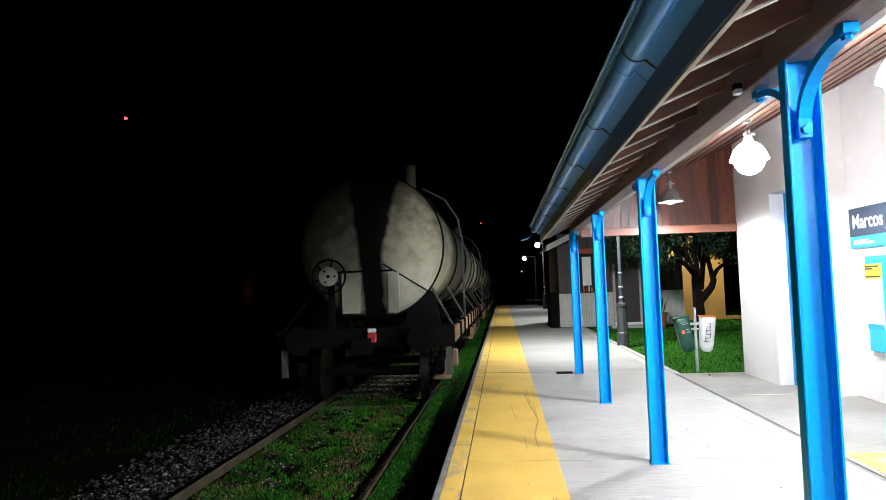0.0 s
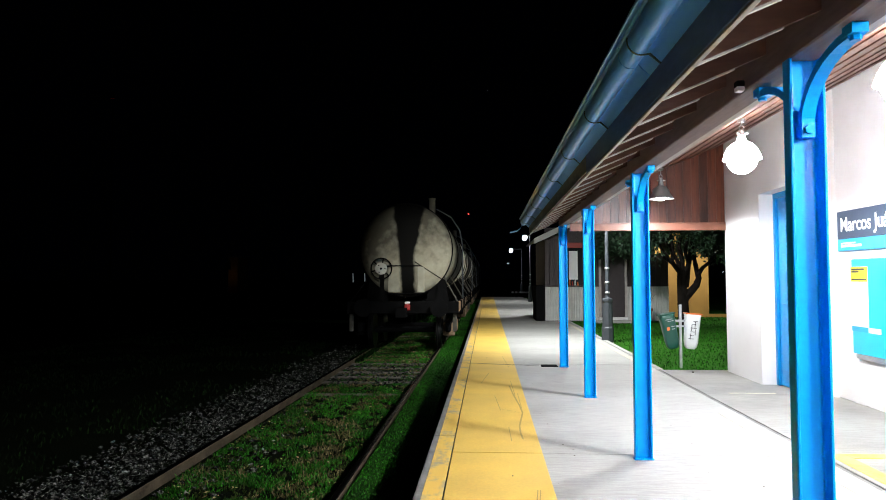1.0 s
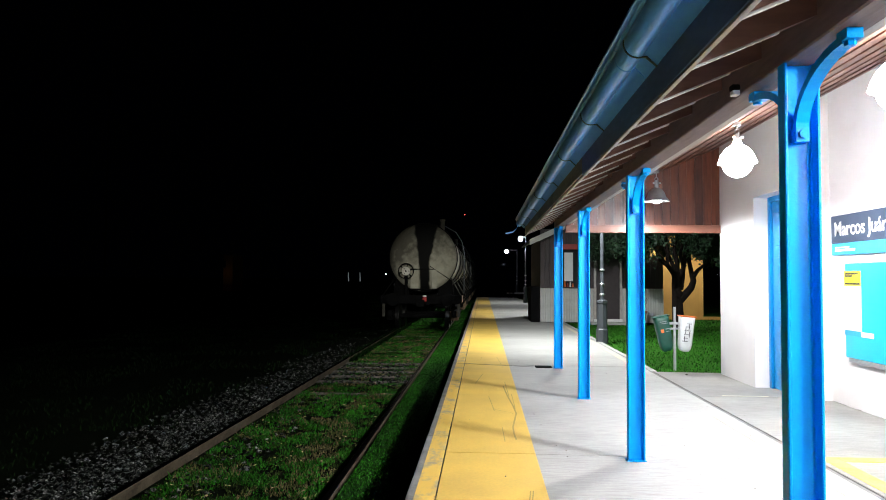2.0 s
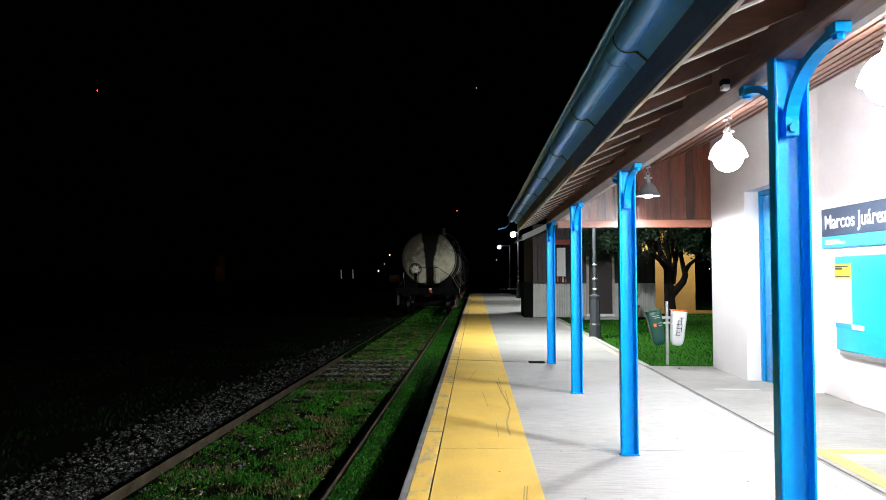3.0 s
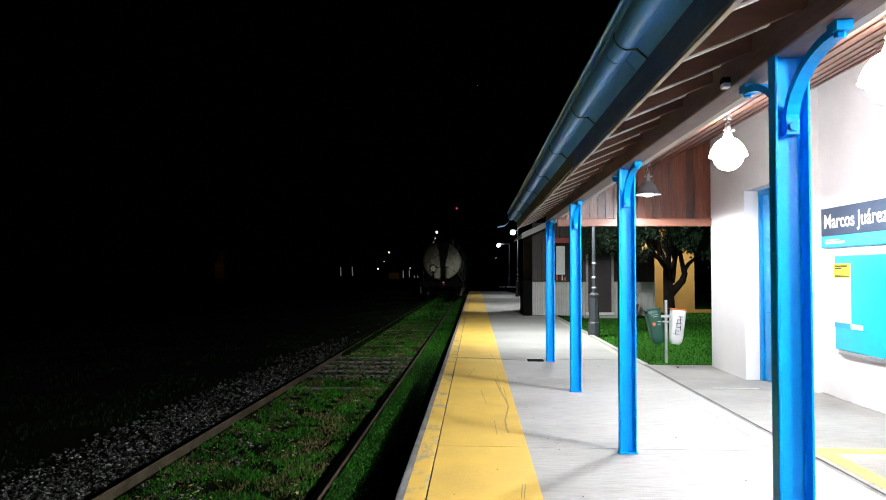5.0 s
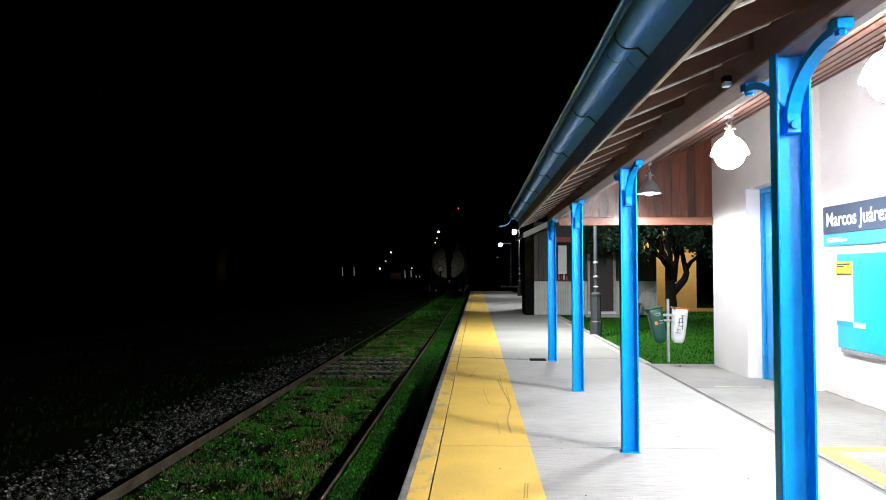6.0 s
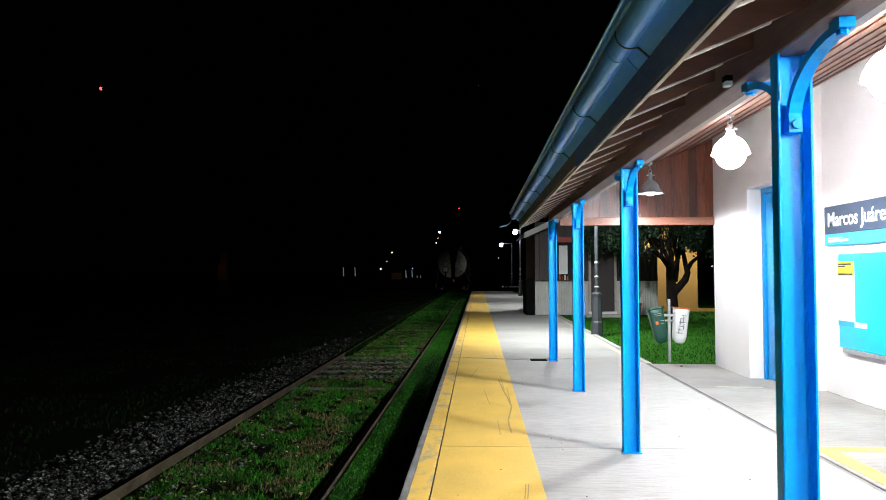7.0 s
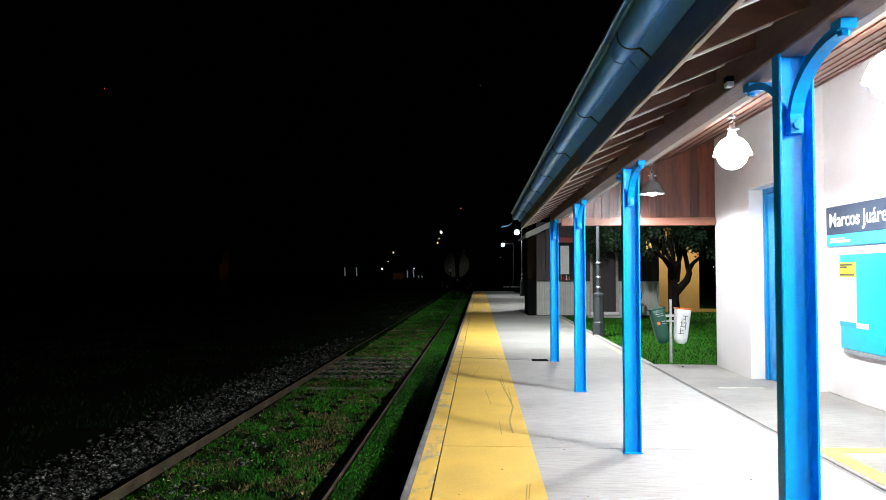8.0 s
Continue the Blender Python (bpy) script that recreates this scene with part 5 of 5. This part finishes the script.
# ---- train ----
def tank_material():
    m = mat("weathered_tank_paint", (0.43, 0.42, 0.345), (0.28, 0.27, 0.21), 0.75, spec=0.15, scale=1.6, fine=9, bump=0.2, dist=0.01, mix=0.5)
    nt = m.node_tree
    b = nt.nodes["Principled BSDF"]
    src = b.inputs["Base Color"].links[0].from_socket
    tc = nt.nodes.new("ShaderNodeTexCoord")
    sep = nt.nodes.new("ShaderNodeSeparateXYZ")
    nt.links.new(tc.outputs["Object"], sep.inputs[0])
    ns = nt.nodes.new("ShaderNodeTexNoise")
    ns.inputs["Scale"].default_value, ns.inputs["Detail"].default_value = 2.2, 7
    nt.links.new(tc.outputs["Object"], ns.inputs["Vector"])

    def math_node(op, a, c):
        n = nt.nodes.new("ShaderNodeMath")
        n.operation = op
        for i, s in enumerate((a, c)):
            if isinstance(s, (int, float)):
                n.inputs[i].default_value = s
            else:
                nt.links.new(s, n.inputs[i])
        return n.outputs[0]
    # spilt product down the middle of the shell, wider at the top
    off = math_node("ABSOLUTE", math_node("SUBTRACT", sep.outputs[0], 0.09), 0)
    wob = math_node("MULTIPLY", math_node("SUBTRACT", ns.outputs[0], 0.5), 0.22)
    top = math_node("MULTIPLY", math_node("MAXIMUM", math_node("SUBTRACT", sep.outputs[2], 2.3), 0.0), 0.17)
    edge = math_node("SUBTRACT", math_node("SUBTRACT", math_node("ADD", off, wob), top), 0.145)
    rng = nt.nodes.new("ShaderNodeMapRange")
    rng.inputs[1].default_value, rng.inputs[2].default_value = 0.0, 0.07
    nt.links.new(edge, rng.inputs[0])
    # mottled grime over the upper shell; side paints the far half's shade
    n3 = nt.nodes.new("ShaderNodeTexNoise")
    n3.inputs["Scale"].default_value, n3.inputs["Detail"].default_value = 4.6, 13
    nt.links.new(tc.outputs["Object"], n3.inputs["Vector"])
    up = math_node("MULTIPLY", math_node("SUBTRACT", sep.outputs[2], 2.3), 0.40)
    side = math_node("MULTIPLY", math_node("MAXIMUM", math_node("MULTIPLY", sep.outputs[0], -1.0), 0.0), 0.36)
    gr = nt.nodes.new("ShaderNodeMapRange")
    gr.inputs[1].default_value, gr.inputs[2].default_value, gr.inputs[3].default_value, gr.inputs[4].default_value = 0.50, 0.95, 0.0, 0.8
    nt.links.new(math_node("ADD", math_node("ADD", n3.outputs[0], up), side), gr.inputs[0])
    grime_and_shade = nt.nodes.new("ShaderNodeMix")
    grime_and_shade.data_type = "RGBA"
    nt.links.new(gr.outputs[0], grime_and_shade.inputs[0])
    nt.links.new(src, grime_and_shade.inputs[6])
    grime_and_shade.inputs[7].default_value = (0.05, 0.045, 0.035, 1)
    src = grime_and_shade.outputs[2]
    # darker over the middle of both flanks, below the filling dome
    far = math_node("ABSOLUTE", math_node("SUBTRACT", sep.outputs[1], 5.3), 0)
    fl = nt.nodes.new("ShaderNodeMapRange")
    fl.inputs[1].default_value, fl.inputs[2].default_value, fl.inputs[3].default_value, fl.inputs[4].default_value = 2.2, 3.6, 0.12, 1.0
    nt.links.new(math_node("ADD", far, math_node("MULTIPLY", wob, 6.0)), fl.inputs[0])
    mixn = nt.nodes.new("ShaderNodeMix")
    mixn.data_type = "RGBA"
    nt.links.new(math_node("MULTIPLY", rng.outputs[0], fl.outputs[0]), mixn.inputs[0])
    mixn.inputs[6].default_value = (0.003, 0.003, 0.003, 1)
    nt.links.new(src, mixn.inputs[7])
    nt.links.new(mixn.outputs[2], b.inputs["Base Color"])
    return m


M["tank"] = tank_material()
M["frame_rust"] = mat("rusty_tan_frame", (0.30, 0.19, 0.10), (0.14, 0.09, 0.06), 0.8, scale=4, fine=30, bump=0.4)
M["pale_dirty"] = mat("dirty_pale_paint", (0.42, 0.42, 0.39), (0.2, 0.19, 0.17), 0.7, scale=6, fine=30)
M["vent_paint"] = mat("dull_vent_paint", (0.10, 0.095, 0.08), (0.05, 0.047, 0.04), 0.8, scale=6, fine=30, spec=0.1)
M["pale_plate"] = mat("worn_pale_enamel", (0.62, 0.62, 0.56), (0.42, 0.41, 0.36), 0.6, scale=6, fine=30)
M["wheel_steel"] = mat("worn_wheel_steel", (0.07, 0.07, 0.072), (0.015, 0.014, 0.013), 0.3, 0.9)
M["tail_red"] = mat("red_tail_lamp", (0.35, 0.02, 0.02), emit=(1.0, 0.05, 0.03), power=0.03, bump=0)

WAGON_L = 12.6
SPEED, TRAIN_Y0 = 6.6, 11.45


def tank_wagon():
    w = thing("tank_wagon", "weathered pale grey railway tank wagon, stained black down the end", "tank wagon", TRACK_X, TRAIN_Y0, RAIL_Z, "wagons of the train")
    cz, r, ln = 2.52, 1.20, 10.6
    bm = bmesh.new()
    prof = []
    for i in range(9):
        a = math.pi / 2 * i / 8
        prof.append((max(r * math.sin(a), 0.002), -0.52 * math.cos(a)))
    prof += [(r, ln)]
    for i in range(9):
        a = math.pi / 2 * i / 8
        prof.append((max(r * math.cos(a), 0.002), ln + 0.40 * math.sin(a)))
    rot = Matrix.Translation((0, 0, cz)) @ Matrix.Rotation(radians(-90), 4, "X")
    lathe(bm, prof, 56, rot)
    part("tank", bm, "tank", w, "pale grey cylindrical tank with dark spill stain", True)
    for y in (0.0, 3.5, 7.0, ln - 0.06):
        bm = bmesh.new()
        lathe(bm, [(r - 0.01, y), (r + 0.028, y), (r + 0.028, y + 0.06), (r - 0.01, y + 0.06)], 56, rot, cap=False)
        part("hoop", bm, "black_steel", w, "dark steel band", True)
    bm = bmesh.new()
    lathe(bm, [(0.36, r - 0.1), (0.36, r + 0.3), (0.3, r + 0.36), (0.02, r + 0.38)], 20, Matrix.Translation((0, ln / 2, cz)))
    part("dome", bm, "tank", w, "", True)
    for x in (-0.52, 0.52):
        part("walkway", bbox(x - 0.14, x + 0.14, 3.0, 7.6, cz + r - 0.04, cz + r, 0.005), "black_steel", w)
    # small hoops and vent on the crown of the end
    bm = bmesh.new()
    for x in (0.46, 0.60):
        pts = [(x + 0.05 * math.cos(a), -0.02, cz + 0.92 + 0.07 * math.sin(a)) for a in (2 * math.pi * i / 10 for i in range(11))]
        tube(bm, pts, 0.012, 6)
    part("grab_ring", bm, "black_steel", w)
    bm = bmesh.new()
    lathe(bm, [(0.085, 0.0), (0.085, 0.46), (0.10, 0.47), (0.10, 0.51), (0.02, 0.53)], 14, Matrix.Translation((0.67, 0.25, cz + 0.86)))
    part("vent_pipe", bm, "vent_paint", w, "dull grey vent pipe with a flat cap")
    # end fittings
    part("bracket_bar", bbox(-0.42, 0.42, -0.53, -0.49, 2.08, 2.11, 0.004), "black_steel", w)
    part("bracket_bar", bbox(-0.42, 0.42, -0.36, -0.30, 1.37, 1.40, 0.004), "black_steel", w)
    bm = bmesh.new()
    tube(bm, [(0.28, -0.515, 2.2), (0.95, -0.24, 1.75)], 0.012, 6)
    part("stay_rod", bm, "black_steel", w)
    for x0, x1, y in ((-0.40, -0.10, -0.512), (0.34, 0.52, -0.47)):
        part("end_plate", bbox(x0, x1, y - 0.03, y + 0.05, 1.42, 2.07, 0.01), "tank", w, "pale plate on the tank end")
    # underframe
    part("headstock", bbox(-1.40, 1.40, -0.80, -0.62, 0.90, 1.20, 0.012), "black_steel", w, "black steel end beam")
    part("headstock", bbox(-1.40, 1.40, ln + 0.62, ln + 0.80, 0.90, 1.20, 0.012), "black_steel", w, "black steel end beam")
    for x in (-1.37, 1.37):
        k = 0
        y = -0.60
        while y < ln + 0.55:
            part("sole_bar", bbox(x - 0.03, x + 0.03, y, min(y + 1.28, ln + 0.6), 0.93, 1.17, 0.008), "frame_rust", w, "rusty tan side beam")
            part("stanchion", bbox(x - 0.06, x + 0.06, y + 1.26, y + 1.34, 0.86, 1.2, 0.006), "black_steel", w)
            y += 1.36
    part("centre_sill", bbox(-0.3, 0.3, -0.6, ln + 0.6, 0.85, 1.15, 0.01), "black_steel", w)
    for x in (-0.8, 0.8):
        for y in (0.35, ln - 0.35):
            bm = bmesh.new()
            vs = [bm.verts.new(p) for p in ((x - 0.3, y - 0.12, 1.14), (x + 0.3, y - 0.12, 1.14), (x + 0.3, y + 0.12, 1.14), (x - 0.3, y + 0.12, 1.14), (x - 0.2, y - 0.1, 1.75), (x + 0.2, y - 0.1, 1.75), (x + 0.2, y + 0.1, 1.75), (x - 0.2, y + 0.1, 1.75))]
            for f in ((0, 1, 2, 3), (7, 6, 5, 4), (0, 4, 5, 1), (1, 5, 6, 2), (2, 6, 7, 3), (3, 7, 4, 0)):
                bm.faces.new([vs[i] for i in f])
            part("saddle", bm, "black_steel", w)
    for x in (-1, 1):
        for y0, y1 in ((0.05, -0.45), (3.4, 2.9), (7.4, 7.9), (10.5, 11.0)):
            bm = bmesh.new()
            cyl(bm, (x * 0.98, y0, 1.82), (x * 1.36, y1, 1.19), 0.022, n=6)
            # struts away from the platform are black: their shade put into the colour
            part("strut", bm, "vent_paint" if x > 0 else "black_steel", w)
        bm = bmesh.new()
        tube(bm, [(x * 1.38, 2.7, 1.18), (x * 1.38, 2.7, 2.75), (x * 1.3, 2.7, 3.2), (x * 1.05, 2.7, 3.6), (x * 0.6, 2.7, 3.85)], 0.022, 6)
        part("side_rail", bm, "post_grey", w, "bent pipe rail up the tank side")
        part("step_iron", bbox(x * 1.3 - 0.05, x * 1.3 + 0.05, -0.72, -0.66, 0.45, 0.89, 0.006), "vent_paint", w)
        bm = bmesh.new()
        cyl(bm, (x * 0.93, -0.8, 1.05), (x * 0.93, -1.1, 1.05), 0.1, 0.08, 12)
        cyl(bm, (x * 0.93, -1.1, 1.05), (x * 0.93, -1.14, 1.05), 0.22, 0.22, 20)
        if x > 0:
            part("pocket", bbox(0.78, 1.1, -0.95, -0.80, 0.88, 1.18, 0.04, 2), "black_steel", w)
        part("buffer", bm, "black_steel", w, "round black steel buffer")
    bm = bmesh.new()
    box(bm, -0.13, 0.13, -1.15, -0.8, 0.82, 1.05)
    part("coupler", bm, "black_steel", w)
    # brake wheel on its stand
    bm = bmesh.new()
    box(bm, -0.57, -0.47, -0.76, -0.68, 1.2, 2.0)
    part("brake_stand", bm, "black_steel", w)
    bw = bmesh.new()
    pts = [(-0.52 + 0.26 * math.cos(a), -0.86, 2.02 + 0.26 * math.sin(a)) for a in (2 * math.pi * i / 24 for i in range(25))]
    tube(bw, pts, 0.018, 6)
    for i in range(6):
        a = 2 * math.pi * i / 6 + 0.3
        cyl(bw, (-0.52, -0.86, 2.02), (-0.52 + 0.25 * math.cos(a), -0.86, 2.02 + 0.25 * math.sin(a)), 0.018, n=6)
    wheel = part("brake_wheel", bw, "black_steel", w, "dark spoked hand brake wheel")
    bm = bmesh.new()
    cyl(bm, (-0.52, -0.882, 2.02), (-0.52, -0.90, 2.02), 0.15, n=24)
    part("brake_plate", bm, "pale_plate", wheel, "round pale plate")
    bm = bmesh.new()
    cyl(bm, (-0.52, -0.90, 2.02), (-0.52, -0.925, 2.02), 0.028, n=10)
    part("hub", bm, "black_steel", wheel)
    for dx, dz in ((0.1, 0.0), (-0.05, -0.09), (-0.06, 0.08)):
        bm = bmesh.new()
        cyl(bm, (-0.52 + dx, -0.90, 2.02 + dz), (-0.52 + dx, -0.908, 2.02 + dz), 0.018, n=8)
        part("bolt", bm, "black_steel", wheel)
    # bogies
    for y in (0.9, ln - 0.9):
        for x in (-1.12, 1.12):
            bg = part("bogie_frame", bbox(x - 0.07, x + 0.07, y - 1.35, y + 1.35, 0.42, 0.66, 0.03, 2), "black_steel", w)
            for dy in (-0.9, 0.9):
                # far-side boxes take black in place of rust, to paint the shade there
                part("axle_box", bbox(x - 0.15, x + 0.15, y + dy - 0.17, y + dy + 0.17, 0.30, 0.62, 0.03, 2), "frame_rust" if x > 0 else "black_steel", bg, "rusty axle box" if x > 0 else "")
            bm = bmesh.new()
            for dy in (-0.2, 0.0, 0.2):
                cyl(bm, (x, y + dy, 0.25), (x, y + dy, 0.6), 0.07, n=10)
            part("spring", bm, "black_steel", bg)
        for dy in (-0.9, 0.9):
            ws = new("wheelset")
            ws.parent = w
            ws.location = (0, y + dy, 0.45)
            bm = bmesh.new()
            cyl(bm, (-1.1, 0, 0), (1.1, 0, 0), 0.075, n=12)
            part("axle", bm, "black_steel", ws)
            for s in (-1, 1):
                bm = bmesh.new()
                ry = Matrix.Rotation(radians(90 * s), 4, "Y")
                lathe(bm, [(0.075, 0.80), (0.38, 0.81), (0.41, 0.805), (0.478, 0.805), (0.478, 0.835), (0.45, 0.85), (0.445, 0.94), (0.39, 0.94), (0.37, 0.90), (0.16, 0.90), (0.14, 0.96), (0.075, 0.96)], 36, ry)
                part("wheel", bm, "wheel_steel", ws, "worn steel wheel", True)
    return w


def build_train():
    w = tank_wagon()
    wagons = [w]
    for k in range(1, 5):
        wagons.append(copy_thing(w, pose(TRACK_X, TRAIN_Y0 + k * WAGON_L, RAIL_Z)))
    # tail lamp of the last wagon
    bm = bbox(0.06, 0.20, -0.90, -0.80, 0.98, 1.13, 0.02)
    tl = part("tail_lamp", bm, "tail_red", w, "dim red tail lamp with a white cap")
    part("cap", bbox(0.065, 0.195, -0.90, -0.80, 1.135, 1.20, 0.02), "white_paint", tl)
    return wagons


build_ground()
build_track()
build_platform()
build_canopy()
build_station()
build_sign()
build_lamps()
build_posts()
build_kiosk()
build_ochre()
build_tree(5.86, 21.3)
build_bins()
build_distance()
build_far_shed()
hood = build_beacon()
train = build_train()
build_stones()
build_litter()
build_grit()
build_grass()


def motions():
    walk(cam, PATH)
    hz = hood.location.z
    walk(hood, [(i * 0.5, pose(0, 0, hz, 0, 0, 28 + 100 * i * 0.5)) for i in range(17)])
    for k, w in enumerate(train):
        walk(w, [(t, pose(TRACK_X, TRAIN_Y0 + k * WAGON_L + SPEED * t, RAIL_Z)) for t in (0.0, 2.0, 4.0, 6.0, 8.0)])
        for ws in w.children:
            if ws.name.startswith("wheelset"):
                x, y, z = ws.location
                rate = math.degrees(SPEED / 0.45)
                walk(ws, [(i * 0.1, pose(x, y, z) @ Matrix.Rotation(-radians(rate * i * 0.1), 4, "X")) for i in range(81)])


motions()
